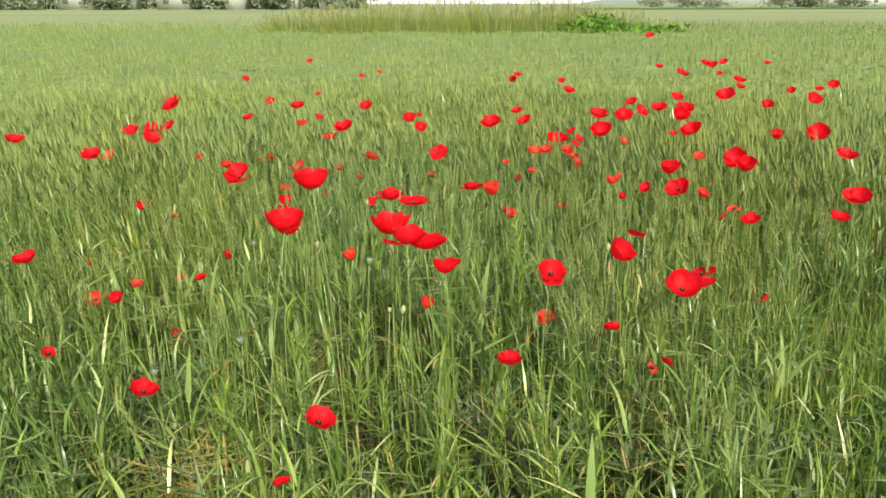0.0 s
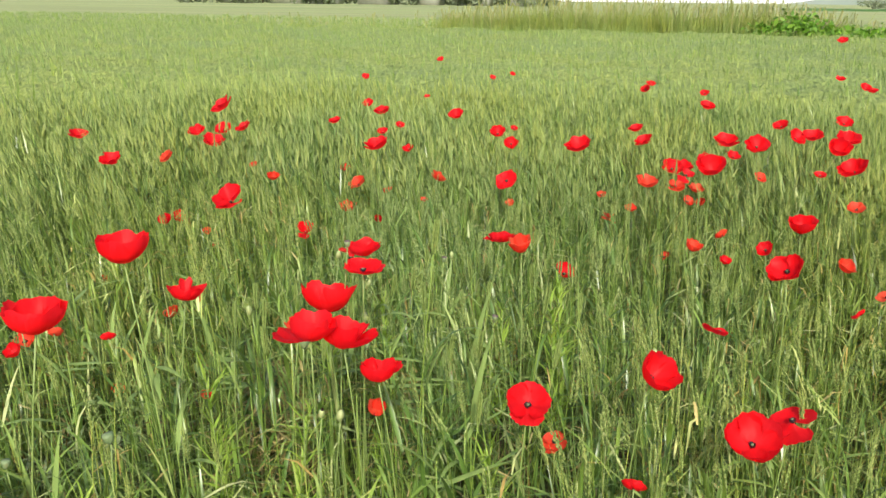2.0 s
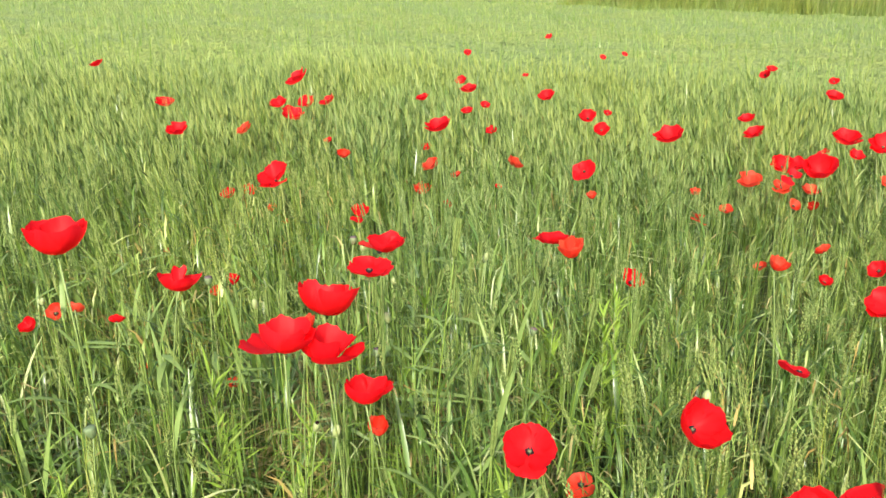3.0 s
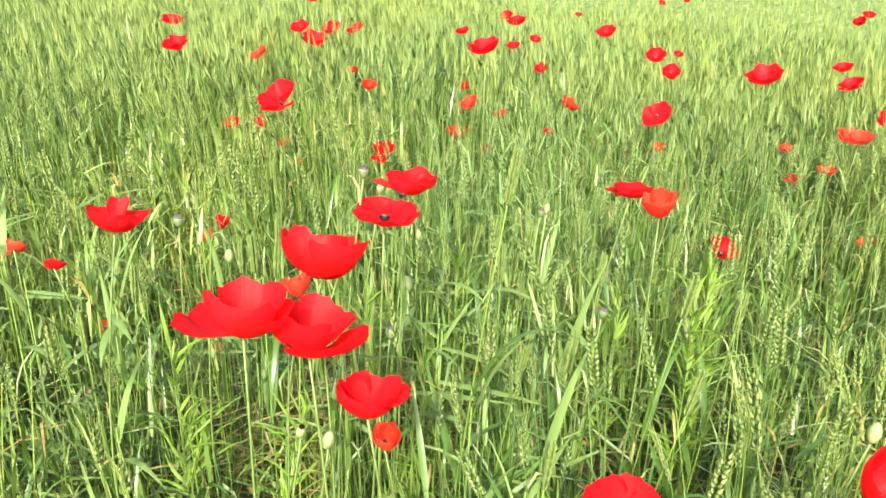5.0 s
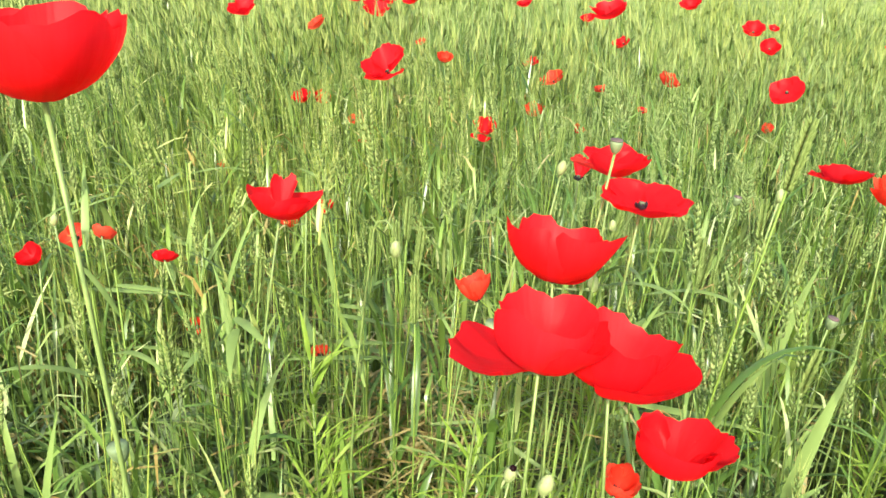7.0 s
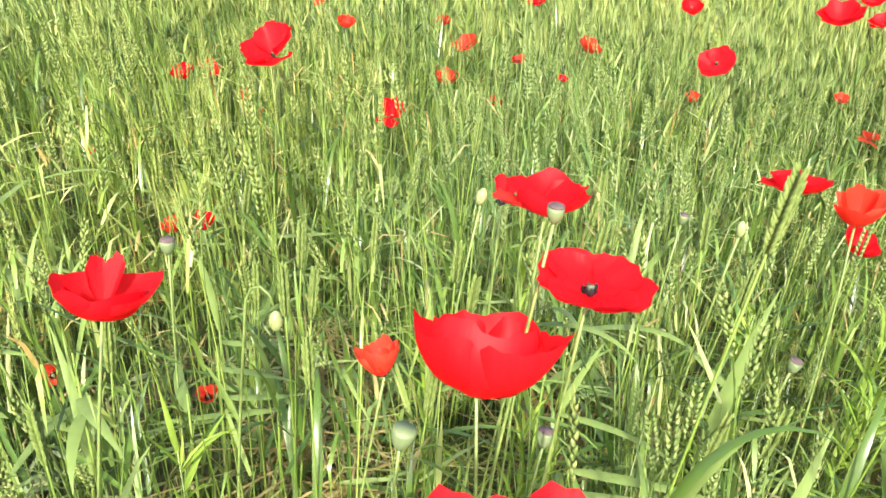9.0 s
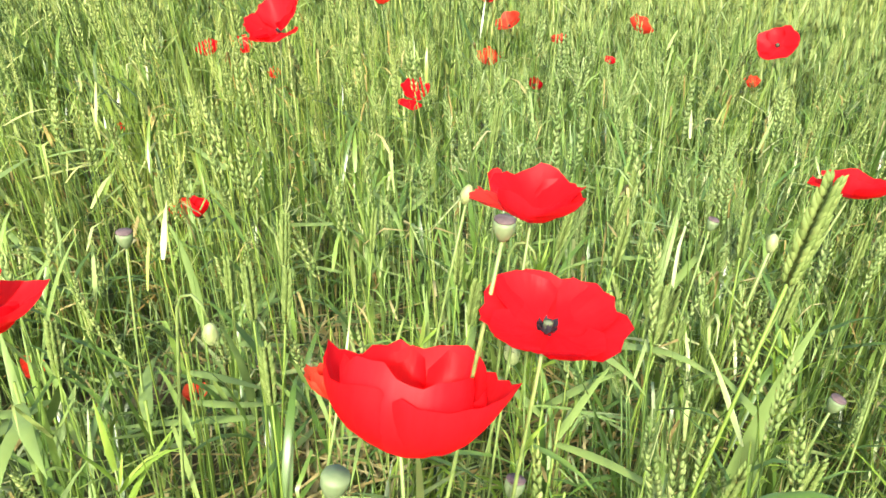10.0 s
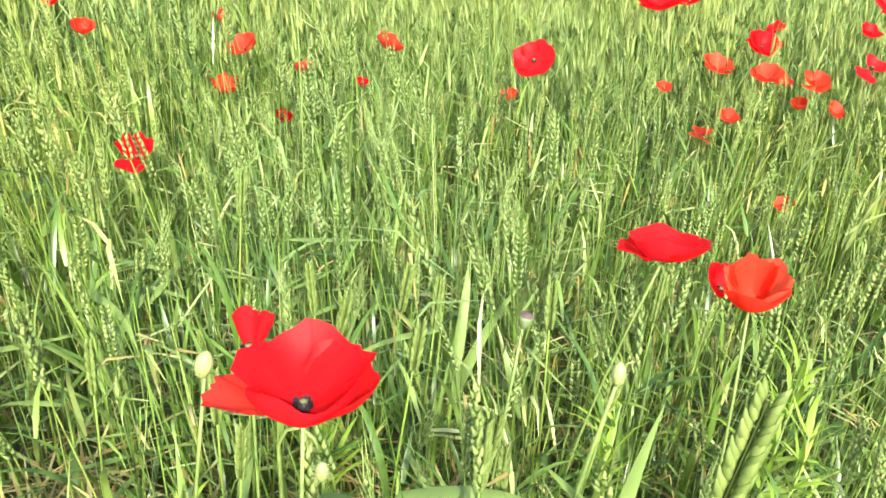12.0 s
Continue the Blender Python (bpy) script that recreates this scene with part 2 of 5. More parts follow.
# ---- wheat, made as one mass ----
class Mass:
    """Collects triangles of many plants for one mesh."""

    def __init__(self):
        self.v, self.f, self.m, self.n = [], [], [], 0

    def add(self, verts, tris, mats):
        self.v.append(verts)
        self.f.append(tris + self.n)
        self.m.append(mats)
        self.n += len(verts)

    def scatter(self, model, places, turns, sizes, leans):
        """Copies of one model plant: places (n,3), turns in radians, sizes (n,2) across and up, leans (n,2)."""
        if len(places) == 0:
            return
        v, f, mt = model
        c, s = np.cos(turns)[:, None], np.sin(turns)[:, None]
        x, y, z = v[None, :, 0] * sizes[:, :1], v[None, :, 1] * sizes[:, :1], v[None, :, 2] * sizes[:, 1:]
        q = (z / 0.75) ** 2
        wx = x * c - y * s + places[:, :1] + leans[:, :1] * q
        wy = x * s + y * c + places[:, 1:2] + leans[:, 1:] * q
        wz = z + places[:, 2:]
        verts = np.stack([wx, wy, wz], -1).reshape(-1, 3)
        tris = (f[None] + (np.arange(len(places)) * len(v))[:, None, None]).reshape(-1, 3)
        self.add(verts, tris, np.tile(mt, len(places)))

    def build(self, name, materials):
        v, f, mt = np.concatenate(self.v), np.concatenate(self.f), np.concatenate(self.m)
        me = bpy.data.meshes.new(name)
        me.vertices.add(len(v))
        me.vertices.foreach_set("co", v.astype(np.float32).ravel())
        me.loops.add(len(f) * 3)
        me.loops.foreach_set("vertex_index", f.astype(np.int32).ravel())
        me.polygons.add(len(f))
        me.polygons.foreach_set("loop_start", np.arange(0, len(f) * 3, 3, dtype=np.int32))
        me.polygons.foreach_set("material_index", mt.astype(np.int32))
        for m in materials:
            me.materials.append(m)
        me.update(calc_edges=True)
        return new(name, me)


class Model:
    """Triangles of one plant."""

    def __init__(self):
        self.v, self.f, self.m = [], [], []

    def tri(self, idx, mt):
        self.f.append(idx)
        self.m.append(mt)

    def done(self):
        return np.array(self.v), np.array(self.f), np.array(self.m)

    def strip(self, points, side, widths, mt, fold=0.0):
        """A ribbon; with fold it has a middle rib."""
        n = len(self.v)
        k = 3 if fold else 2
        for p, w in zip(points, widths):
            self.v.append(p - side * w)
            if fold:
                self.v.append(p + np.array((0, 0, -1)) * w * fold)
            self.v.append(p + side * w)
        for i in range(len(points) - 1):
            a = n + i * k
            for j in range(k - 1):
                self.tri((a + j, a + j + 1, a + k + j + 1), mt)
                self.tri((a + j, a + k + j + 1, a + k + j), mt)

    def rod(self, points, radii, mt, sides=3):
        n = len(self.v)
        for p, r in zip(points, radii):
            for k in range(sides):
                a = k * 2 * math.pi / sides
                self.v.append(p + np.array((math.cos(a) * r, math.sin(a) * r, 0)))
        for i in range(len(points) - 1):
            for k in range(sides):
                a, b = n + i * sides + k, n + i * sides + (k + 1) % sides
                self.tri((a, b, b + sides), mt)
                self.tri((a, b + sides, a + sides), mt)

    def seed(self, p, d, side, length, wide, thick, mt):
        n = len(self.v)
        nn = np.cross(d, side)
        mid = p + d * length * 0.42
        self.v += [p, mid + side * wide, mid + nn * thick, mid - side * wide, mid - nn * thick, p + d * length]
        for k in range(4):
            a, b = n + 1 + k, n + 1 + (k + 1) % 4
            self.tri((n, b, a), mt)
            self.tri((n + 5, a, b), mt)


def unit(v):
    return v / np.linalg.norm(v)


def leaf_on(md, rng, z, length, width, steps, mt, lean=None, bend=None, fold=0.35, kink=None):
    """A leaf that leaves the stem at lean degrees and bends over along its length, or all at once at kink."""
    az = rng.uniform(0, 2 * math.pi)
    lean = rng.uniform(8, 32) if lean is None else lean
    bend = rng.uniform(10, 130) if bend is None else bend
    p = np.array((0, 0, z), float)
    side = np.array((-math.sin(az), math.cos(az), 0))
    points, widths = [], []
    for i in range(steps + 1):
        v = i / steps
        th = radians(lean + bend * (v * v if kink is None else float(v > kink)))
        points.append(p.copy())
        widths.append(width * 0.5 * min(1, 0.5 + 2.5 * v) * max(0.03, 1 - v ** 2.2))
        p = p + np.array((math.cos(az) * math.sin(th), math.sin(az) * math.sin(th), math.cos(th))) * length / steps
    md.strip(points, side, widths, mt, fold)


def bare_stem(md, rng, high, reach, half):
    """A thin upright stem beside the plant, seen as a narrow stroke."""
    az, turn = rng.uniform(0, 6.28), rng.uniform(0, 3.14)
    foot = np.array((math.cos(az), math.sin(az), 0)) * rng.uniform(0.2, 1) * reach
    bend = np.array((rng.uniform(-1, 1), rng.uniform(-1, 1), 0)) * 0.05
    line = [foot + bend * v * v + np.array((0, 0, high * v)) for v in (0.0, 0.55, 1.0)]
    md.strip(line, np.array((math.cos(turn), math.sin(turn), 0)), [half, half * 0.85, half * 0.4], rng.choice((0, 0, 1)))


def haulm_model(seed_no):
    """A few bare upright stems and dead-ripe leaf ends, snapped over or curled."""
    rng = random.Random(seed_no)
    md = Model()
    for i in range(2):
        bare_stem(md, rng, rng.uniform(0.5, 0.8), 0.06, 0.0014)
    for i in range(4):
        z = rng.uniform(0.22, 0.62)
        snapped = rng.random() < 0.6
        leaf_on(md, rng, z, rng.uniform(0.06, 0.14), rng.uniform(0.0035, 0.0075), 4, rng.choice((1, 1, 5, 5, 3, 4)), rng.uniform(20, 95),
                rng.uniform(40, 120) if snapped else rng.uniform(90, 230), 0.0, rng.uniform(0.2, 0.6) if snapped else None)
    return md.done()


def wheat_model(seed_no, detail, ear=True, awned=False):
    """A wheat plant 0.75 m high. detail 3: spikelets and folded leaves; 2: simple; 1: a few slivers."""
    rng = random.Random(seed_no)
    md = Model()
    top = rng.uniform(0.62, 0.68) if ear else rng.uniform(0.40, 0.52) if seed_no < 400 else rng.uniform(0.55, 0.68)
    bx, by = rng.uniform(-0.03, 0.03), rng.uniform(-0.03, 0.03)
    steps = {3: 4, 2: 2, 1: 1}[detail]
    line = [np.array((bx * (i / steps) ** 2, by * (i / steps) ** 2, top * i / steps)) for i in range(steps + 1)]
    if detail > 1:
        md.rod(line, [0.0019 - 0.0008 * i / steps for i in range(steps + 1)], 0)
    else:
        az = rng.uniform(0, 3.1)
        md.strip(line, np.array((math.cos(az), math.sin(az), 0)), [0.004, 0.004], 0)
    tip = line[-1]
    if ear:
        long = rng.uniform(0.075, 0.10)
        nod = rng.uniform(0, 0.28)
        na = rng.uniform(0, 6.28)
        d = unit(np.array((math.cos(na) * nod, math.sin(na) * nod, 1.0)))
        ra = rng.uniform(0, 6.28)
        side = unit(np.cross(d, np.array((math.cos(ra), math.sin(ra), 0.1))))
        nn = np.cross(d, side)
        if detail == 3:
            count = 11
            for i in range(count):
                p = tip + d * long * i / count
                swell = 0.68 + 0.38 * math.sin(math.pi * (i + 1) / (count + 1))
                for sgn in (-1, 1):
                    out = unit(d + side * sgn * 0.30 + nn * (0.2 if i % 2 else -0.2))
                    q = p + side * sgn * 0.0026
                    md.seed(q, out, unit(np.cross(out, nn)), 0.0150 * swell, 0.0032 * swell, 0.0029 * swell, 2)
                    if awned or i > 7:
                        reach = rng.uniform(0.03, 0.055) if awned else 0.010
                        e = q + out * 0.012
                        ad = unit(d + side * sgn * rng.uniform(0.05, 0.25) + nn * rng.uniform(-0.2, 0.2))
                        n = len(md.v)
                        md.v += [e - nn * 0.0005, e + nn * 0.0005, e + ad * reach]
                        md.tri((n, n + 1, n + 2), 3)
        elif detail == 2:
            md.seed(tip - d * 0.004, d, side, long * 1.15, 0.0056, 0.0048, 3 if seed_no % 2 else 2)
            for i in range(8 if awned or seed_no % 2 else 5):
                ad = unit(d + side * rng.uniform(-0.22, 0.22) + nn * rng.uniform(-0.22, 0.22))
                e = tip + d * long * rng.uniform(0.2, 0.8)
                n = len(md.v)
                md.v += [e - nn * 0.0013, e + nn * 0.0013, e + ad * rng.uniform(0.06, 0.10)]
                md.tri((n, n + 1, n + 2), 3)
        else:
            md.strip([tip - d * 0.005, tip + d * long * 0.5, tip + d * long * 1.1], side, [0.003, 0.0055, 0.001], 2)
    if detail == 3:
        tidy = seed_no >= 400
        bushy = not ear and not tidy
        n = 7 if bushy else 4
        for i in range(n):
            z = top * (0.12 + 0.72 * i / n)
            dry = (i == 0 and rng.random() < 0.6) or (i == 1 and rng.random() < 0.25)
            broken = rng.random() < (0.4 if bushy else 0.32)
            lean = rng.uniform(65, 105) if broken else rng.uniform(4, 20) if tidy else rng.uniform(8, 34)
            bend = rng.uniform(-10, 25) if broken else rng.uniform(60, 150) if dry else rng.uniform(0, 70) if tidy else rng.uniform(50, 170) if bushy else rng.uniform(10, 130)
            leaf_on(md, rng, z, rng.uniform(0.10, 0.16) if broken else rng.uniform(0.10, 0.22) if bushy else rng.uniform(0.14, 0.26), rng.uniform(0.006, 0.011) if tidy else rng.uniform(0.008, 0.016) if bushy else rng.uniform(0.007, 0.014), 5, 4 if dry else 5 if (bushy or broken) and rng.random() < 0.4 else 1, lean, bend, 0.35, rng.uniform(0.3, 0.6) if not broken and rng.random() < 0.4 else None)
        if not bushy and seed_no % 3:  # the flag leaf, standing off below the ear
            leaf_on(md, rng, top * rng.uniform(0.80, 0.95), rng.uniform(0.08, 0.15), rng.uniform(0.006, 0.011), 4, rng.choice((1, 1, 5)), rng.uniform(18, 75), rng.uniform(10, 110), 0.35)
    elif detail == 2:
        leaf_on(md, rng, top * 0.40, rng.uniform(0.14, 0.24), rng.uniform(0.008, 0.013), 3, 1, rng.uniform(3, 22), rng.uniform(0, 70), 0.0)
        leaf_on(md, rng, top * rng.uniform(0.75, 0.92), rng.uniform(0.10, 0.18), rng.uniform(0.006, 0.010), 3, rng.choice((1, 5)), rng.uniform(12, 60), rng.uniform(5, 60), 0.0)
        bare_stem(md, rng, rng.uniform(0.55, 0.78), 0.035, 0.0019)
        for i in range(2):
            leaf_on(md, rng, top * rng.uniform(0.70, 1.0), rng.uniform(0.06, 0.12), rng.uniform(0.004, 0.008), 2, rng.choice((1, 5, 5)), rng.uniform(35, 90), rng.uniform(20, 90), 0.0, 0.4)
    else:
        leaf_on(md, rng, top * 0.6, 0.22, 0.013, 2, 1, rng.uniform(4, 20), rng.uniform(0, 60), 0.0)
    return md.done()


GAPS = ((-0.30, 2.25, 0.08, 0.12), (-0.38, 2.42, 0.09, 0.13), (-0.46, 2.58, 0.10, 0.12), (-0.50, 1.56, 0.14, 0.12), (0.02, 2.62, 0.07, 0.12))  # thin places in the crop
CLEARED = []  # (x, y, z, reach) of flowers and weeds, so that the crop stands thinner round low ones


def crop_height(x, y):
    """Mean height of the crop: low along the trodden edge, full further in."""
    e = np.clip((y - 1.15 + 0.18 * np.sin(x * 2.1) - 0.25 * np.clip(x - 0.7, 0, 2)) / 1.1, 0, 1)
    return 0.50 + 0.19 * e * e * (3 - 2 * e)


def wheat_field():
    rng = np.random.default_rng(7)
    mass = Mass()
    near = [wheat_model(i, 3, True, i % 2 == 0) for i in range(20)]
    edge = [wheat_model(100 + i, 3, False) for i in range(14)]
    shoot = [wheat_model(400 + i, 3, False) for i in range(10)]
    near = near + shoot
    haulm = [haulm_model(600 + i) for i in range(12)]
    mid = [wheat_model(200 + i, 2, True, i % 2 == 0) for i in range(16)]
    far = [wheat_model(300 + i, 1) for i in range(10)]

    def spread(models, count, x0, x1, y0, y1, keep, low_by=1.0, size=1.0, edge_models=None):
        p = np.column_stack([rng.uniform(x0, x1, count), rng.uniform(y0, y1, count), np.zeros(count)])
        # rows of the drill, slightly uneven
        p[:, 0] += 0.025 * np.sin(p[:, 0] * 2 * math.pi / 0.14)
        p = p[keep(p[:, 0], p[:, 1])]
        p = p[p[:, 1] > 0.98 + 0.12 * np.sin(p[:, 0] * 2.3) + 0.09 * np.sin(p[:, 0] * 5.1 + 1) + 0.10 * rng.normal(0, 1, len(p))]  # ragged edge
        for x, y, z, reach in CLEARED:
            if z < 0.74 and y < 5.5:
                d2 = ((p[:, 0] - x) / reach) ** 2 + np.where(p[:, 1] < y, (p[:, 1] - y) / (0.05 + (0.72 - z) * 1.1), (p[:, 1] - y) / 0.03) ** 2
                p = p[(d2 > 1) | (rng.random(len(p)) < 0.12)]
        for x, y, a, b in GAPS:
            d2 = ((p[:, 0] - x) / a) ** 2 + ((p[:, 1] - y) / b) ** 2
            p = p[(d2 > 1) | (rng.random(len(p)) < 0.24)]
        verge = p[:, 0] > 0.82 + 0.50 * (p[:, 1] - 1.0) + 0.08 * np.sin(p[:, 1] * 9)
        p = p[~(verge & (p[:, 1] < 2.6)) | (rng.random(len(p)) < 0.22)]
        h = crop_height(p[:, 0], p[:, 1])
        tall = h * np.clip(rng.normal(0.97, 0.15, len(p)), 0.5, 1.22) * (1 + 0.05 * np.sin(p[:, 0] * 1.7 + p[:, 1] * 0.9))
        turn = rng.uniform(0, 2 * math.pi, len(p))
        lean = rng.normal(0, 0.036, (len(p), 2)) + np.column_stack([-0.05 + 0.02 * np.sin(p[:, 0] * 1.3 + p[:, 1] * 2.1), np.zeros(len(p))])
        low = (h < 0.66) & (rng.random(len(p)) < (0.70 - h) * 2.2) if edge_models else np.zeros(len(p), bool)
        short = ~low & (tall < 0.56) & bool(edge_models)
        for choice, ms in ((~low & ~short, models), (short, shoot), (low, edge_models or models)):
            which = rng.integers(0, len(ms), len(p))
            for k, mdl in enumerate(ms):
                s = choice & (which == k)
                up = tall[s] / (0.62 if ms is edge or ms is edge_models or ms is shoot else 0.75)
                mass.scatter(mdl, p[s], turn[s], np.column_stack([np.full(s.sum(), size), up * low_by]), lean[s])

    def wedge(x, y, slack=0.25):
        az = np.degrees(np.arctan2(x - 0.35, y + 0.1))
        return (az > -60) & (az < 40) | (np.hypot(x - 0.35, y - 1.0) < 1.0 + slack)

    dist = lambda x, y: np.hypot(x - 0.35, y - 0.9)
    spread(near, 7000, -3.6, 3.2, 0.75, 4.4, lambda x, y: wedge(x, y) & (dist(x, y) < 3.1), edge_models=edge)
    spread(haulm, 5200, -3.6, 3.2, 1.3, 4.4, lambda x, y: wedge(x, y) & (dist(x, y) < 3.1) & (crop_height(x, y) > 0.53))
    spread(edge + shoot + shoot, 2600, -1.8, 2.2, 0.7, 2.3, lambda x, y: wedge(x, y) & (crop_height(x, y) < 0.63), size=1.0)
    spread(mid, 42000, -9, 7, 1.2, 8.6, lambda x, y: wedge(x, y) & (dist(x, y) >= 3.1) & (dist(x, y) < 7.0), size=1.0)
    spread(far, 70000, -34, 22, 3, 25.2, lambda x, y: wedge(x, y) & (dist(x, y) >= 7.0), size=1.25)
    spread(far, 13000, -52, 30, 25.1, 56, wedge, low_by=0.45, size=2.4)
    # the same crop on both sides, beyond what is looked at closely
    side = lambda x, y: ~wedge(x, y) & (y > 1.1 + 0.15 * np.sin(x * 1.3))
    spread(far, 9000, -8.5, 8.0, 0.9, 6.4, side, size=1.5)
    spread(far, 5000, -16, 12, 0.9, 11, side, size=1.8)
    ob = mass.build("wheat", [STEM, LEAF, EAR, AWN, DRY, BROAD])
    tagged(ob, "dense green wheat with ripening ears in a field", "wheat", "", "stuff")


def dense_crop():
    """The closed mass of the crop further off, below the ears that stand out of it."""
    bm = bmesh.new()
    rng = random.Random(5)
    ys = [5.8]
    while ys[-1] < 25.4:
        ys.append(ys[-1] + 0.05 + 0.012 * (ys[-1] - 5.8))
    xs = np.linspace(-1, 1, 170)
    rows = []
    for y in ys:
        half_l, half_r = y * 1.6 + 2, y * 0.85 + 2
        row = []
        for u in xs:
            x = u * (half_l if u < 0 else half_r)
            z = 0.44 + 0.16 * min(1, (y - 5.8) / 3) + rng.uniform(-0.05, 0.05) + 0.03 * math.sin(x * 1.7 + y * 0.9)
            row.append(bm.verts.new((x + rng.uniform(-0.03, 0.03), y, z)))
        rows.append(row)
    for r, s in zip(rows, rows[1:]):
        for i in range(len(xs) - 1):
            bm.faces.new((r[i], r[i + 1], s[i + 1], s[i]))
    for row in (rows[0], rows[-1]):
        foot = [bm.verts.new((v.co.x, v.co.y, 0)) for v in row]
        for i in range(len(row) - 1):
            bm.faces.new((row[i], row[i + 1], foot[i + 1], foot[i]))
    tagged(part("distant_crop", bm, CROP), "closed mass of green wheat further off", "wheat", "", "stuff")


# ---- poppies ----
def petal_mesh(bm, turn, radius, rise, half, curl, rng, nu=18, nv=9):
    """One fan-shaped petal, part of a bowl; rise: degrees by which it stands up."""
    uvl = bm.loops.layers.uv.new("UVMap")
    ph, ph2, k = rng.uniform(0, 6.28), rng.uniform(0, 6.28), rng.choice((3, 4, 5))
    line, r, z = [], 0.0012, 0.0
    for j in range(nv + 1):
        v = j / nv
        line.append((r, z))
        th = radians(rise + curl * (0.55 - v) * 2)
        r += math.cos(th) * radius / nv
        z += math.sin(th) * radius / nv
    grid = []
    for j in range(nv + 1):
        v = j / nv
        row = []
        for i in range(nu + 1):
            u = 2 * i / nu - 1
            a = radians(turn) + radians(half) * u * (1 - 0.25 * (1 - v) ** 2)
            edge = 1 - v * (0.38 - 0.38 * math.sqrt(max(0.0, 1 - abs(u) ** 3.4))) + 0.038 * v ** 4 * math.sin(u * 7 + ph) + 0.026 * v ** 6 * math.sin(u * 27 + ph2)
            rr = max(0.0006, line[j][0] * edge)
            zz = line[j][1] * edge + radius * (0.045 * v ** 2 * math.sin(k * u * 1.6 + ph2) + 0.018 * v ** 3 * math.sin(u * 13 + ph))
            zz += radius * 0.10 * v * noise.noise((u * 2.2 + ph * 7, v * 2.5, ph2 * 5))
            rr *= 1 + 0.10 * v * noise.noise((u * 2.5 + ph2 * 9, v * 2.0, ph * 3))
            row.append((bm.verts.new((rr * math.cos(a), rr * math.sin(a), zz)), i / nu, v))
        grid.append(row)
    for g, h in zip(grid, grid[1:]):
        for i in range(nu):
            q = (g[i], g[i + 1], h[i + 1], h[i])
            f = bm.faces.new([w[0] for w in q])
            for lp, w in zip(f.loops, q):
                lp[uvl].uv = (w[1], w[2])


def stalk(parent, top, rng, radius=0.0017, hairy=True, hook=None, sides=5):
    """A thin bristly stalk from the soil to top (in the thing's own space)."""
    bm = bmesh.new()
    tx, ty, tz = top
    n = 9
    bx, by = rng.uniform(-0.03, 0.03), rng.uniform(-0.03, 0.03)
    points = []
    for i in range(n + 1):
        v = i / n
        s = math.sin(math.pi * v)
        points.append(Vector((tx * v * v + bx * s, ty * v * v + by * s, tz * v)))
    if hook:
        points += hook
    count = len(points)
    tube(bm, points, [radius * (1.25 - 0.4 * i / count) for i in range(count)], sides)
    if hairy:
        for i in range(70):
            v = rng.uniform(0.25, 1) * (count - 1.01)
            k = int(v)
            p = points[k].lerp(points[k + 1], v - k)
            a = rng.uniform(0, 6.28)
            o = Vector((math.cos(a), math.sin(a), rng.uniform(-0.2, 0.2)))
            s = Vector((0, 0, 0.0003))
            bm.faces.new([bm.verts.new(c) for c in (p - s, p + s, p + o * rng.uniform(0.003, 0.006))])
    part("stalk", bm, STALK, parent)


def flower_tag(d, cup, hue, rag, tilt):
    size = "large" if d > 0.095 else "small" if d < 0.055 else "medium"
    form = "ragged, half-shed" if rag else "deep cupped" if cup > 45 else "sideways-turned" if tilt > 50 else "wide-open"
    return f"{size} {form} {'orange-red' if hue else 'bright red'} field poppy on a thin stalk"


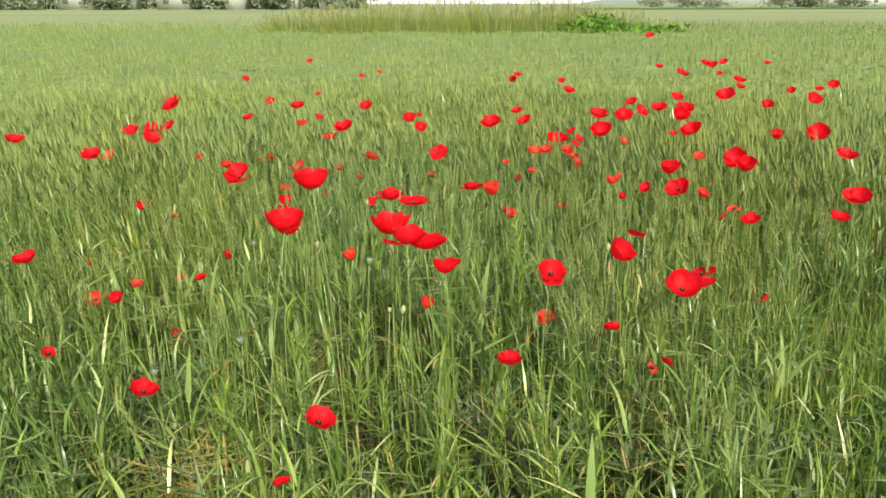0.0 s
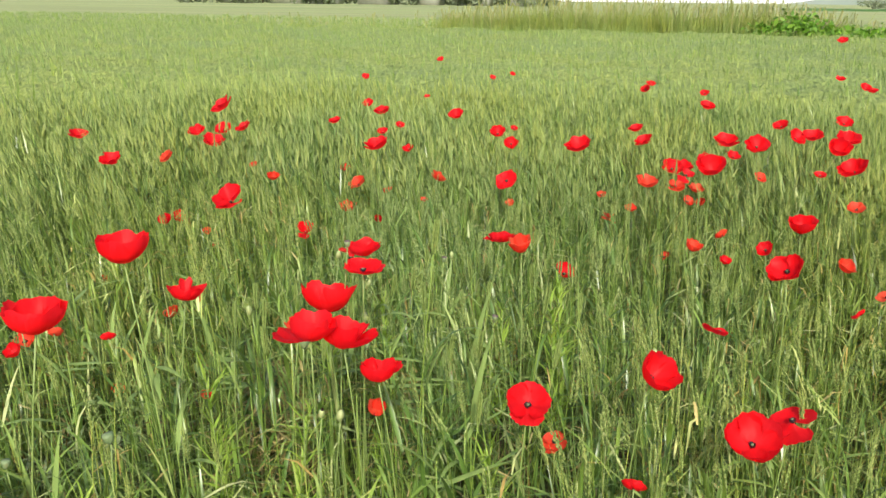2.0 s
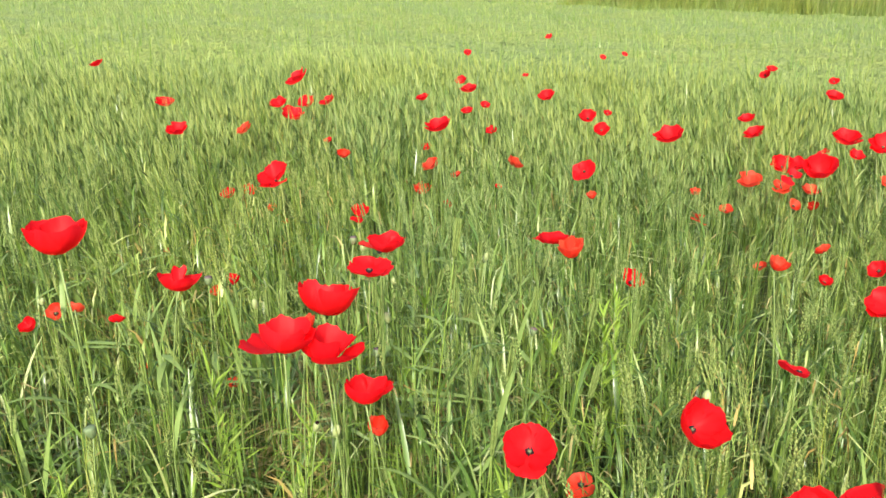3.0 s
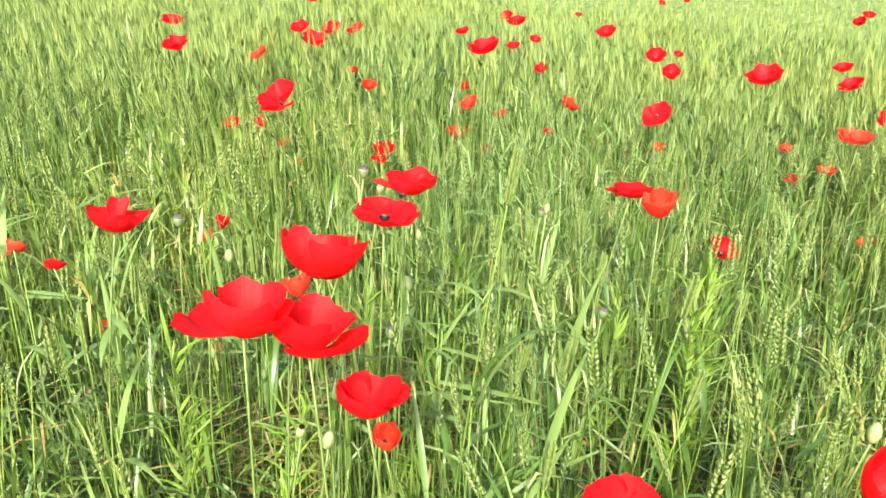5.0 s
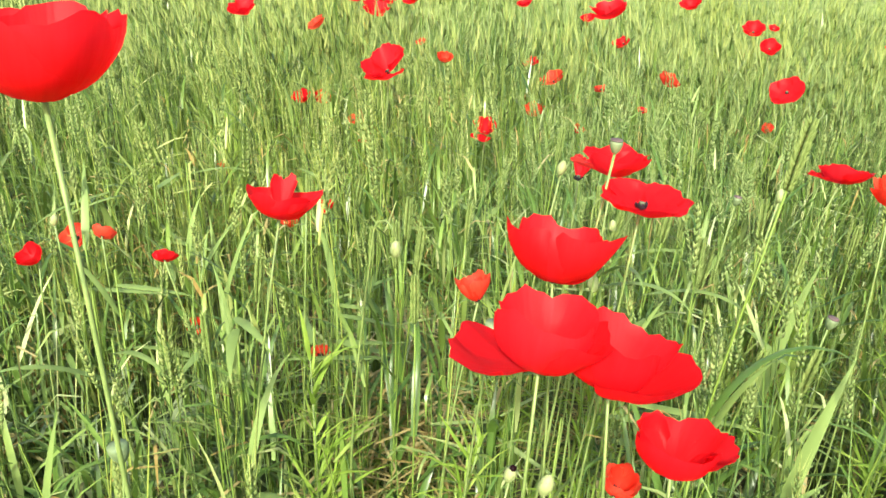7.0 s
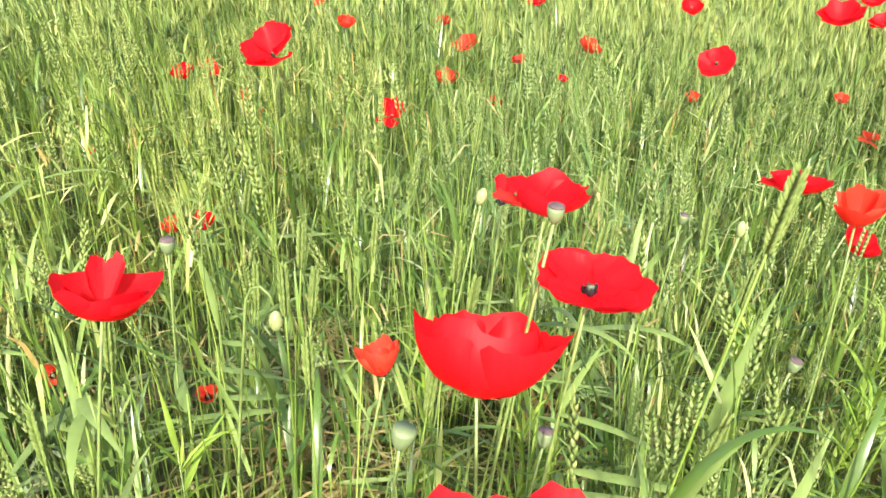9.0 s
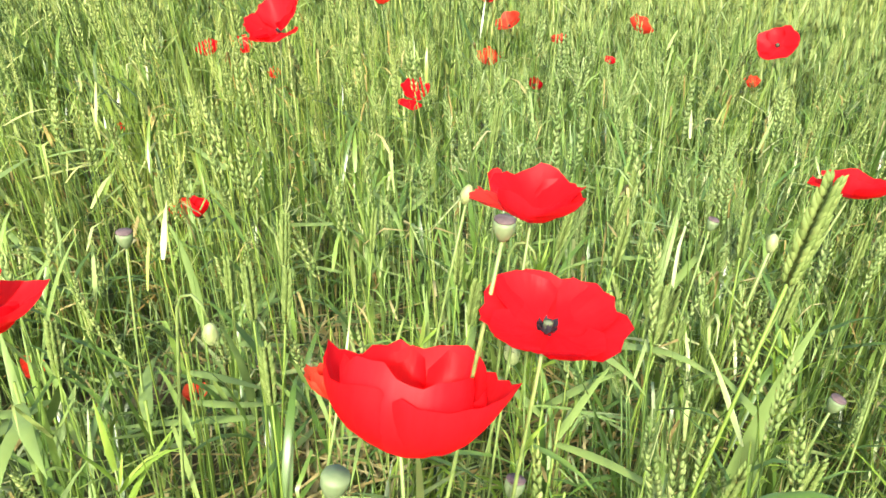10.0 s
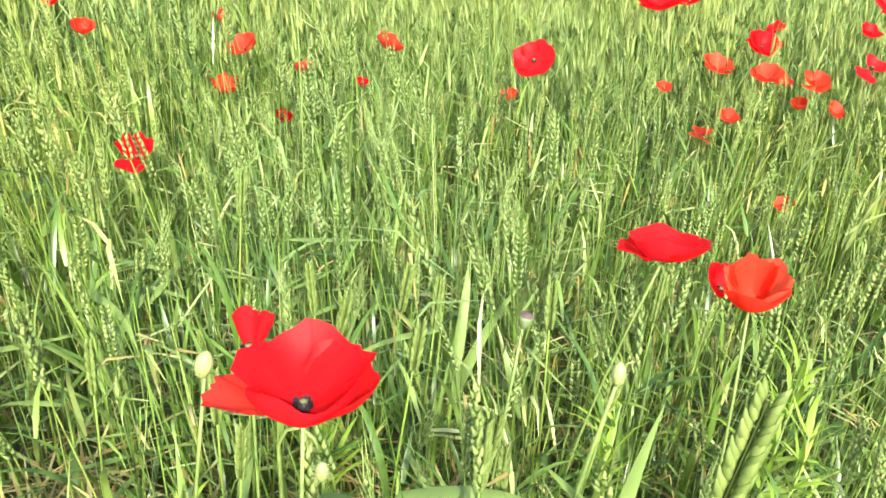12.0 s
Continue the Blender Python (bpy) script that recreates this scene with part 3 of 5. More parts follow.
def poppy(x, y, z, d, cup, tilt, heading, hue=0, rag=0, rises=None, halves=(86, 86, 86, 86), base_turn=None, curl=-33, curls=None):
    """A field poppy. (x, y, z): the flower's middle; d: its width; cup: how far the petals stand up, degrees;
    tilt, heading: how far and which way the flower leans; rises, halves, curls: each petal's own rise (None: shed),
    half width and inward curl."""
    rng = random.Random(f"{x} {y}")
    CLEARED.append((x, y, z, 0.05))
    fx, fy = rng.uniform(-0.05, 0.05), rng.uniform(-0.05, 0.05)
    thing = new("poppy")
    thing.location = (x - fx, y - fy, 0)
    paint = ORANGE if hue else PETAL
    if not curls and tilt < 20:  # flowers hang each their own way
        tilt, heading = tilt + rng.uniform(0, 30), rng.uniform(-165, -15)
    radius = d / 2 * (1.14 if cup < 30 else 1.28 if cup < 45 else 1.5) * (1.0 if curls else 0.92)
    m = Matrix.Translation((fx, fy, z - radius * math.sin(radians(max(cup, 0))) * 0.45)) @ Matrix.Rotation(radians(heading), 4, "Z") @ Matrix.Rotation(radians(tilt), 4, "Y")
    spin = rng.uniform(0, 90) if base_turn is None else base_turn - heading
    shed = rng.sample(range(4), rng.choice((1, 2))) if rag and not curls else ()
    even = 0.55  # petals further in stand more alike
    for k in range(4):
        if k in shed or (rises and rises[k] is None):
            continue
        rise = rises[k] if curls else rises[k] * even + (1 - even) * (sum(rises) / 4 + 16) if rises else cup + rng.uniform(-6, 6) + (5 if k % 2 else 0) + (rng.uniform(-25, 35) if rag else 0)
        bm = bmesh.new()
        petal_mesh(bm, spin + k * 90, radius * rng.uniform(0.94, 1.04), rise, halves[k], curls[k] if curls else curl, rng, *((18, 9) if y < 2.8 else (12, 6)))
        bmesh.ops.transform(bm, matrix=m @ Matrix.Translation((0, 0, 0.0012 * (k % 2))), verts=bm.verts)
        part("petal", bm, PALE if halves[k] < 55 else paint, thing)
    near = y < 3.0
    bm = bmesh.new()
    for i in range(90 if near else 24):
        a, r, h = rng.uniform(0, 6.28), rng.uniform(0.002, 0.0075), rng.uniform(0.002, 0.0065)
        c, s = math.cos(a), math.sin(a)
        p = Vector((c * r, s * r, h))
        w = Vector((-s, c, 0)) * 0.001
        foot = Vector((c, s, 0)) * 0.002
        t0, t1, t2, t3 = (bm.verts.new(q) for q in (foot, p - w, p + w, p + Vector((0, 0, 0.0025))))
        for tri in ((t0, t1, t2), (t1, t3, t2)):
            bm.faces.new(tri)
    bmesh.ops.transform(bm, matrix=m, verts=bm.verts)
    part("stamen_tuft", bm, STAMEN, thing, "dark tuft of stamens")
    bm = bmesh.new()
    lathe(bm, [(0.001, -0.001), (0.0026, 0.002), (0.0032, 0.005), (0.0028, 0.007), (0.0034, 0.0078), (0.0005, 0.0085)], 8, m)
    part("pistil", bm, PISTIL, thing, "green pistil")
    stalk(thing, m @ Vector((0, 0, -0.001)), rng, hairy=near)
    tagged(thing, flower_tag(d, cup, hue, rag, tilt), "poppy", "poppies in the wheat")
    return thing


def seed_pod(x, y, z, d, tilt=0, heading=0, capped=True):
    """A poppy's seed capsule on its stalk, with a flat rayed cap."""
    rng = random.Random(f"{x} {y}")
    thing = new("poppy_capsule")
    thing.location = (x, y, 0)
    m = Matrix.Translation((0, 0, z)) @ Matrix.Rotation(radians(heading), 4, "Z") @ Matrix.Rotation(radians(tilt), 4, "Y")
    r = d / 2
    bm = bmesh.new()
    lathe(bm, [(r * 0.25, -r * 1.3), (r * 0.62, -r * 0.9), (r * 0.92, -r * 0.2), (r, r * 0.4), (r * 0.92, r * 0.75)], 14, m, 0.03)
    part("capsule", bm, POD, thing)
    if capped:
        bm = bmesh.new()
        lathe(bm, [(r * 0.9, r * 0.76), (r * 1.02, r * 0.86), (r * 0.95, r * 1.0), (r * 0.1, r * 1.12)], 20, m, -0.07)
        part("cap", bm, POD_CAP, thing, "dark brown rayed cap")
    stalk(thing, m @ Vector((0, 0, -r * 1.25)), rng)
    tagged(thing, "pale green poppy seed capsule on a bristly stalk", "poppy capsule", "poppy capsules")


def poppy_bud(x, y, z, d, hook=True, heading=0, split=False):
    """A hairy oval bud, nodding on a hooked stalk or upright."""
    rng = random.Random(f"{x} {y}")
    thing = new("poppy_bud")
    thing.location = (x, y, 0)
    c, s = math.cos(radians(heading)), math.sin(radians(heading))
    r = d / 2
    if hook:
        top = (0, 0, z + 0.02)
        bow = [Vector((c * q, s * q, z + h)) for q, h in ((0.006, 0.034), (0.016, 0.038), (0.025, 0.03), (0.029, 0.018))]
        m = Matrix.Translation((c * 0.031, s * 0.031, z)) @ Matrix.Rotation(radians(180), 4, "X")
    else:
        top, bow = (0, 0, z - r * 1.5), None
        m = Matrix.Translation((0, 0, z)) @ Matrix.Rotation(radians(heading), 4, "Z") @ Matrix.Rotation(radians(14), 4, "Y")
    bm = bmesh.new()
    lathe(bm, [(r * 0.2, -r * 1.7), (r * 0.7, -r * 1.2), (r, -r * 0.2), (r * 0.9, r * 0.7), (r * 0.5, r * 1.4), (r * 0.1, r * 1.7)], 12, m, 0.02)
    for i in range(60):
        a, h = rng.uniform(0, 6.28), rng.uniform(-1.2, 1.3) * r
        o = Vector((math.cos(a), math.sin(a), 0))
        q = o * r * 0.85 + Vector((0, 0, h))
        w = Vector((-o.y, o.x, 0)) * 0.0003
        bm.faces.new([bm.verts.new(m @ t) for t in (q - w, q + w, q + o * 0.004)])
    part("bud", bm, BUD, thing)
    if split:
        bm = bmesh.new()
        lathe(bm, [(r * 0.3, r * 0.7), (r * 0.62, r * 1.1), (r * 0.5, r * 1.7), (r * 0.1, r * 2.0)], 9, m, 0.06)
        part("petal_tip", bm, PETAL, thing, "crumpled red petals pushing out")
    stalk(thing, top, rng, hook=bow)
    tagged(thing, "pale green hairy poppy bud" + (" splitting open" if split else " nodding on its stalk" if hook else " standing upright"), "poppy bud", "poppy buds")


def weed(x, y, h, seed_no):
    """A bright feathery weed: a leaning stem with uneven tufts of narrow arching leaflets."""
    rng = random.Random(seed_no)
    CLEARED.append((x, y, h - 0.20, 0.09))
    thing = new("weed")
    thing.location = (x, y, 0)
    lx, ly = rng.uniform(-0.05, 0.05), rng.uniform(-0.05, 0.03)
    at = lambda v: Vector((lx * v * v, ly * v * v, h * v))
    bm = bmesh.new()
    tube(bm, [at(v) for v in (0, 0.35, 0.7, 1)], [0.0025, 0.0022, 0.0017, 0.001], 5)
    part("stem", bm, STALK, thing)
    n = int(h / 0.038)
    for i in range(n):
        v = 0.3 + 0.7 * (i + rng.uniform(0.3, 1.0)) / n
        full = 0.045 + 0.075 * math.sin(math.pi * min(1, 0.15 + 0.75 * v))
        bm = bmesh.new()
        for k in range(rng.choice((3, 4, 5, 7))):
            foot = at(min(1, v + rng.uniform(-0.03, 0.03)))
            blade(bm, foot, rng.uniform(0, 360), full * rng.uniform(0.4, 1.25), rng.uniform(0.004, 0.009), rng.uniform(12, 80) * (1.2 - 0.5 * v), rng.uniform(-15, 110), 0.25, 4, rng.uniform(-60, 60))
        part("leaf", bm, WEED, thing)
    tagged(thing, "bright yellow-green feathery weed among the wheat", "weed", "weeds in the wheat")


def herb(x, y, h, seed_no):
    """A low bushy grey-green herb: several branching stems set with small oval leaves."""
    rng = random.Random(900 + seed_no)
    CLEARED.append((x, y, h - 0.06, 0.05))
    thing = new("herb")
    thing.location = (x, y, 0)
    for i in range(6):
        az, lean = i * 60 + rng.uniform(-25, 25), rng.uniform(6, 30)
        high = h * rng.uniform(0.7, 1.05)
        out = Vector((math.cos(radians(az)), math.sin(radians(az)), 0)) * math.tan(radians(lean))
        points = [Vector((0, 0, 1)) * high * v + out * high * v * v for v in (0, 0.33, 0.66, 1)]
        bm = bmesh.new()
        tube(bm, points, [0.002, 0.0017, 0.0013, 0.0007], 4)
        stem = part("branch", bm, STALK, thing)
        bm = bmesh.new()
        for j in range(16):
            v = rng.uniform(0.3, 1.0)
            p = Vector((0, 0, 1)) * high * v + out * high * v * v
            blade(bm, p, rng.uniform(0, 360), rng.uniform(0.022, 0.05), rng.uniform(0.008, 0.014), rng.uniform(25, 85), rng.uniform(-10, 50), 0.2, 3)
        part("leaves", bm, HERB, stem)
    tagged(thing, "low bushy grey-green herb at the field edge", "herb", "herbs at the field edge")


def wheat_plant(x, y, h, seed_no, lean=(0.0, 0.0), ear_long=0.09, flag=120, leaf_wide=0.014):
    """A single wheat plant that stands out near the path: stem, ear and leaves."""
    rng = random.Random(seed_no)
    thing = new("wheat_plant")
    thing.location = (x, y, 0)
    top = Vector((lean[0], lean[1], h - ear_long))
    bm = bmesh.new()
    points = [Vector((lean[0] * (i / 6) ** 2, lean[1] * (i / 6) ** 2, (h - ear_long) * i / 6)) for i in range(7)]
    tube(bm, points, [0.0021 - 0.0008 * i / 6 for i in range(7)], 6)
    part("stem", bm, STEM, thing)
    d = (points[-1] - points[-2]).normalized()
    side = d.cross(Vector((math.cos(seed_no), math.sin(seed_no), 0))).normalized()
    nn = d.cross(side)
    bm = bmesh.new()
    count = 15
    tube(bm, [top, top + d * ear_long * 0.95], [0.0012, 0.0006], 4)
    for i in range(count):
        p = top + d * ear_long * i / count
        swell = 0.72 + 0.5 * math.sin(math.pi * (i + 1) / (count + 1))
        for sgn in (-1, 1):
            for w in (-1, 1):
                out = (d + side * sgn * (0.24 + 0.06 * ((i * 7) % 3)) + nn * w * (0.2 + 0.05 * ((i * 5) % 3))).normalized()
                q = Matrix.Translation(p + side * sgn * 0.0022 + nn * w * 0.001) @ out.to_track_quat("Z", "X").to_matrix().to_4x4()
                lathe(bm, [(0.0006, 0), (0.0022 * swell, 0.003 * swell), (0.0023 * swell, 0.0065 * swell), (0.0004, 0.0118 * swell)], 5, q)
    part("ear", bm, GLAUCOUS, thing, "plump green ear of wheat")
    for i in range(3):
        bm = bmesh.new()
        v = 0.35 + 0.22 * i
        k = points[int(v * 6)]
        blade(bm, k, rng.uniform(0, 360) if i < 2 else flag, rng.uniform(0.16, 0.24), leaf_wide, rng.uniform(12, 35), rng.uniform(40, 140), 0.25, 8, rng.uniform(-40, 40))
        part("leaf", bm, LEAF, thing)
    tagged(thing, "green wheat plant with a plump ear and drooping leaves", "wheat", "single wheat plants")


def wheat_shoot(x, y, leaves, seed_no):
    """A young wheat shoot without an ear, with broad pale leaves: (height, turn, length, width, lean, bend) each."""
    rng = random.Random(seed_no)
    thing = new("wheat_shoot")
    thing.location = (x, y, 0)
    top = max(l[0] for l in leaves) + 0.03
    bm = bmesh.new()
    tube(bm, [(0, 0, 0), (0.004, 0, top * 0.5), (0, 0, top)], [0.003, 0.0026, 0.0016], 6)
    part("stem", bm, STEM, thing)
    for z, turn, length, width, lean, bend in leaves:
        bm = bmesh.new()
        blade(bm, (0, 0, z), turn, length, width, lean, bend, 0.22, 9, rng.uniform(-25, 25))
        part("leaf", bm, BROAD, thing)
    tagged(thing, "wheat shoot with broad pale blue-green leaves", "wheat", "wheat shoots")


def straw_litter():
    """Dry stalks and fallen blades lying between the plants."""
    rng = np.random.default_rng(31)
    mass = Mass()
    models = []
    for k in range(8):
        r = random.Random(50 + k)
        md = Model()
        leaf_on(md, r, 0.0, r.uniform(0.08, 0.20), r.uniform(0.004, 0.011), 4, (0, 1, 2, 1, 0, 1, 2, 1)[k], r.uniform(55, 100), r.uniform(-25, 40), 0.2)
        models.append(md.done())
    n = 3000
    p = np.column_stack([rng.uniform(-1.5, 1.9, n), rng.uniform(0.85, 3.0, n), rng.random(n) ** 1.2])
    p[:, 2] = 0.01 + p[:, 2] * np.where(p[:, 1] < 1.9, 0.36, 0.26)
    which = rng.integers(0, 8, n)
    spill = []
    for x, y, a, b in GAPS:
        spill.append(np.column_stack([x + a * rng.normal(0, 0.6, 130), y + b * rng.normal(0, 0.6, 130), rng.uniform(0.01, 0.34, 130)]))
    spill = np.concatenate(spill)
    p, which = np.concatenate([p, spill]), np.concatenate([which, rng.choice((0, 4), len(spill))])
    for k in range(8):
        s = which == k
        c = s.sum()
        mass.scatter(models[k], p[s], rng.uniform(0, 6.28, c), np.ones((c, 2)), np.zeros((c, 2)))
    tagged(mass.build("straw_litter", [DRY, LEAF, BROAD]), "dry straw and fallen blades between the wheat plants", "straw", "", "stuff")


def verge_grass():
    """Bright soft grass along the edge of the field."""
    rng = np.random.default_rng(41)
    mass = Mass()
    models = []
    for k in range(8):
        r = random.Random(70 + k)
        md = Model()
        for i in range(6):
            leaf_on(md, r, 0.0, r.uniform(0.2, 0.42), r.uniform(0.004, 0.008), 3, 0, r.uniform(4, 34), r.uniform(10, 120), 0.2)
        models.append(md.done())
    n = 4300
    p = np.column_stack([rng.uniform(-0.6, 3.2, n), rng.uniform(0.6, 2.7, n), np.zeros(n)])
    p = p[rng.random(n) < np.clip((3.1 - p[:, 0]) / 0.9, 0, 1) * np.clip((p[:, 1] - 0.65) / 0.3, 0, 1) * np.clip((2.75 - p[:, 1]) / 0.25, 0, 1)]
    n = len(p)
    p = p[(p[:, 0] > 0.78 + 0.50 * (p[:, 1] - 1.0) + 0.10 * rng.normal(0, 1, n)) | (rng.random(n) < 0.10)]
    which = rng.integers(0, 8, len(p))
    for k in range(8):
        s = which == k
        c = s.sum()
        mass.scatter(models[k], p[s], rng.uniform(0, 6.28, c), np.column_stack([np.ones(c), rng.uniform(0.8, 1.35, c)]), rng.normal(0, 0.04, (c, 2)))
    short = []
    for k in range(6):
        r = random.Random(90 + k)
        md = Model()
        for i in range(5):
            leaf_on(md, r, 0.0, r.uniform(0.08, 0.2), 0.007, 2, 0, r.uniform(10, 45), r.uniform(10, 70), 0.0)
        short.append(md.done())
    n = 4500
    p = np.column_stack([rng.uniform(-5, 5, n), 1.25 - rng.random(n) ** 1.3 * 5.5, np.zeros(n)])
    which = rng.integers(0, 6, n)
    for k in range(6):
        s = which == k
        c = s.sum()
        mass.scatter(short[k], p[s], rng.uniform(0, 6.28, c), np.full((c, 2), 1.2), np.zeros((c, 2)))
    tagged(mass.build("verge_grass", [GRASS]), "soft bright green grass at the trodden field edge", "grass", "", "stuff")


# ---- the large poppies close to the path ----
poppy(0.100, 1.966, 0.934, 0.080, 22, 5, -60, 0, 0, (20, 20, 26, 20), (90, 90, 90, 90), 99, curls=(-16, -18, -22, -18))
poppy(0.017, 2.186, 0.900, 0.088, 40, 5, 100, 0, 0, (38, 20, 50, 38), (92, 36, 96, 92), 104, curls=(-18, -12, -46, -30))
poppy(0.038, 1.900, 0.878, 0.134, 44, 24, 100, 0, 0, (66, 52, 58, 52), (100, 92, 90, 92), -82, curls=(-50, -40, -52, -40))
poppy(0.098, 1.686, 0.906, 0.106, 40, 10, 96, 0, 0, (54, 14, 60, 44), (92, 56, 98, 90), 104, curls=(-20, -14, -44, -34))
poppy(0.142, 1.738, 0.876, 0.108, 40, 10, 80, 0, 0, (50, 40, 58, 30), (92, 92, 98, 80), 72, curls=(-20, -32, -42, -26))
poppy(0.200, 1.768, 0.792, 0.088, 40, 8, 96, 0, 0, (46, 56, 54, 40), (90, 74, 98, 58), 98, curls=(-18, -40, -42, -12))
poppy(-0.262, 1.840, 0.885, 0.080, 42, 12, 80, 0, 0, (68, 46, 54, 40), (64, 84, 100, 84), 130, curls=(-8, -44, -54, -26))
poppy(-0.112, 1.470, 1.110, 0.096, 38, 4, 110, 0, 0, (62, 52, 60, 54), (94, 92, 96, 92), 100, curls=(-30, -40, -50, -40))
poppy(-0.147, 1.311, 1.055, 0.096, 38, 4, 110, 0, 0, (60, 54, 62, 50), (94, 92, 96, 90), 105, curls=(-34, -42, -52, -42))
poppy(0.498, 1.750, 0.788, 0.074, 34, 36, -78, 0, 0, (40, 36, 16, 36), (88, 86, 62, 84), 96, curls=(-16, -18, -4, -18))
poppy(-0.062, 2.310, 0.838, 0.052, 50, 6, -100, 0, 1, (74, None, None, 60), (78, 60, 60, 56), 112, curls=(-8, -8, -8, -14))
poppy(-0.102, 2.049, 0.735, 0.056, 64, 26, 160, 1, 0, (66, 62, 70, 60), (88, 88, 90, 88), 90, curls=(-30, -30, -36, -30))

# ---- the poppies further in ----
poppy(-2.208, 3.903, 0.792, 0.103, 35, 9, -87, 0, 0, (45, 34, 17, 32), base_turn=94, curl=-24)
poppy(-1.422, 3.136, 0.855, 0.089, 39, 7, 93, 0, 0, (50, 27, 12, 33), base_turn=94, curl=-24)
poppy(-1.690, 6.934, 0.846, 0.068, 40, 6, 136, 0, 0, (43, 25, 14, 34), base_turn=92, curl=-24)
poppy(-0.321, 4.631, 0.883, 0.090, 39, 5, 66, 0, 0, (55, 33, 22, 31), base_turn=78, curl=-24)
poppy(0.160, 3.493, 0.800, 0.088, 26, 44, -112, 0, 0, (24, 20, 24, 20), (88, 88, 88, 88), 60, curls=(-20, -22, -20, -22))
poppy(1.021, 4.971, 0.944, 0.089, 37, 12, 79, 0, 0, (47, 33, 22, 29), base_turn=120, curl=-24)
poppy(0.431, 3.666, 0.919, 0.115, 35, 3, -165, 0, 0, (54, 27, 22, 33), base_turn=89, curl=-24)
poppy(1.893, 4.421, 0.976, 0.115, 37, 8, -25, 0, 0, (52, 26, 15, 34), base_turn=96, curl=-24)
poppy(-0.624, 2.684, 0.862, 0.098, 34, 22, -118, 0, 0, (50, 30, 22, 44), (86, 86, 88, 60), 100, curls=(-18, -24, -30, -14))
poppy(0.138, 1.920, 0.621, 0.057, 66, 8, -49, 1, 0)
poppy(0.717, 1.929, 0.793, 0.091, 50, 11, 85, 0, 0, (60, 45, 44, 45), base_turn=82)
poppy(0.300, 2.560, 0.842, 0.082, 34, 12, 100, 0, 0, (34, 14, 46, 30), (88, 58, 96, 88), 84, curls=(-18, -12, -44, -26))
poppy(0.890, 2.329, 0.723, 0.091, 19, 25, 51, 0, 1)
poppy(0.706, 1.844, 0.574, 0.055, 27, 48, 86, 0, 0)
poppy(1.037, 2.395, 0.880, 0.088, 37, 13, 162, 0, 0)
poppy(-0.214, 3.800, 0.719, 0.074, 36, 46, 65, 1, 0)
poppy(0.371, 2.480, 0.845, 0.074, 46, 6, -95, 1, 0, (70, 50, 40, 52), base_turn=84, curl=-24)
poppy(0.998, 1.951, 0.708, 0.100, 7, 11, 130, 0, 1)
poppy(0.917, 1.881, 0.697, 0.110, 37, 7, 152, 0, 0)
poppy(-0.530, 3.040, 0.660, 0.062, 48, 26, -70, 0, 0, (62, 56, 20, 52), (80, 70, 60, 76), 92, curls=(-14, -18, -10, -18))
poppy(-0.900, 2.697, 0.416, 0.059, 47, 4, -67, 1, 0, (57, 38, 43, 41), base_turn=83)
poppy(-0.721, 3.975, 0.491, 0.087, 47, 4, 38, 1, 0, (61, 40, 41, 39), base_turn=92)
poppy(-0.622, 3.863, 0.649, 0.089, 36, 10, 70, 1, 0, (43, 28, 16, 33), base_turn=117, curl=-24)
poppy(0.121, 3.866, 0.600, 0.050, 57, 4, 139, 1, 0, (71, 47, 51, 48), base_turn=79)
poppy(-0.347, 3.478, 0.721, 0.043, 38, 1, -116, 1, 0, (42, 32, 13, 32), base_turn=104, curl=-24)
poppy(-1.467, 3.065, 0.357, 0.039, 57, 11, -142, 0, 0, (71, 46, 57, 51), base_turn=98)
poppy(-1.380, 3.500, 0.520, 0.067, 41, 9, -37, 0, 0, (47, 28, 13, 29), base_turn=119, curl=-24)
poppy(-1.301, 3.672, 0.328, 0.039, 55, 10, 51, 1, 0, (70, 50, 54, 45), base_turn=112)
poppy(-0.258, 3.104, 0.986, 0.093, 38, 4, -96, 0, 0, (52, 34, 15, 31), base_turn=91, curl=-24)
poppy(-1.493, 4.034, 0.777, 0.115, 41, 0, -50, 0, 0, (47, 32, 13, 34), base_turn=94, curl=-24)
poppy(-1.667, 3.880, 0.710, 0.087, 39, 8, -36, 1, 0, (52, 34, 17, 26), base_turn=82, curl=-24)
poppy(-0.033, 4.328, 0.851, 0.083, 40, 3, 74, 0, 0, (54, 33, 15, 33), base_turn=86, curl=-24)
poppy(0.035, 4.343, 0.796, 0.068, 37, 12, 63, 0, 0, (42, 27, 16, 29), base_turn=81, curl=-24)
poppy(-0.566, 4.482, 0.705, 0.054, 38, 2, 139, 0, 0, (55, 25, 21, 28), base_turn=109, curl=-24)
poppy(-0.809, 2.042, 0.637, 0.039, 35, 57, 114, 1, 0)
poppy(-1.552, 4.486, 0.777, 0.096, 38, 10, 52, 0, 0, (51, 26, 21, 31), base_turn=76, curl=-24)
poppy(-1.154, 4.891, 0.775, 0.082, 42, 8, -68, 0, 0, (44, 25, 19, 32), base_turn=97, curl=-24)
poppy(-0.970, 3.659, 0.699, 0.060, 50, 3, 97, 1, 0, (60, 44, 47, 42), base_turn=106)
poppy(-0.765, 4.652, 0.881, 0.096, 36, 1, -113, 0, 0, (45, 28, 19, 32), base_turn=107, curl=-24)
poppy(0.462, 2.842, 0.660, 0.064, 48, 9, 101, 0, 0, (54, 37, 41, 36), base_turn=90)
poppy(-1.052, 4.759, 0.511, 0.054, 38, 10, 36, 0, 0, (52, 24, 20, 31), base_turn=95, curl=-24)
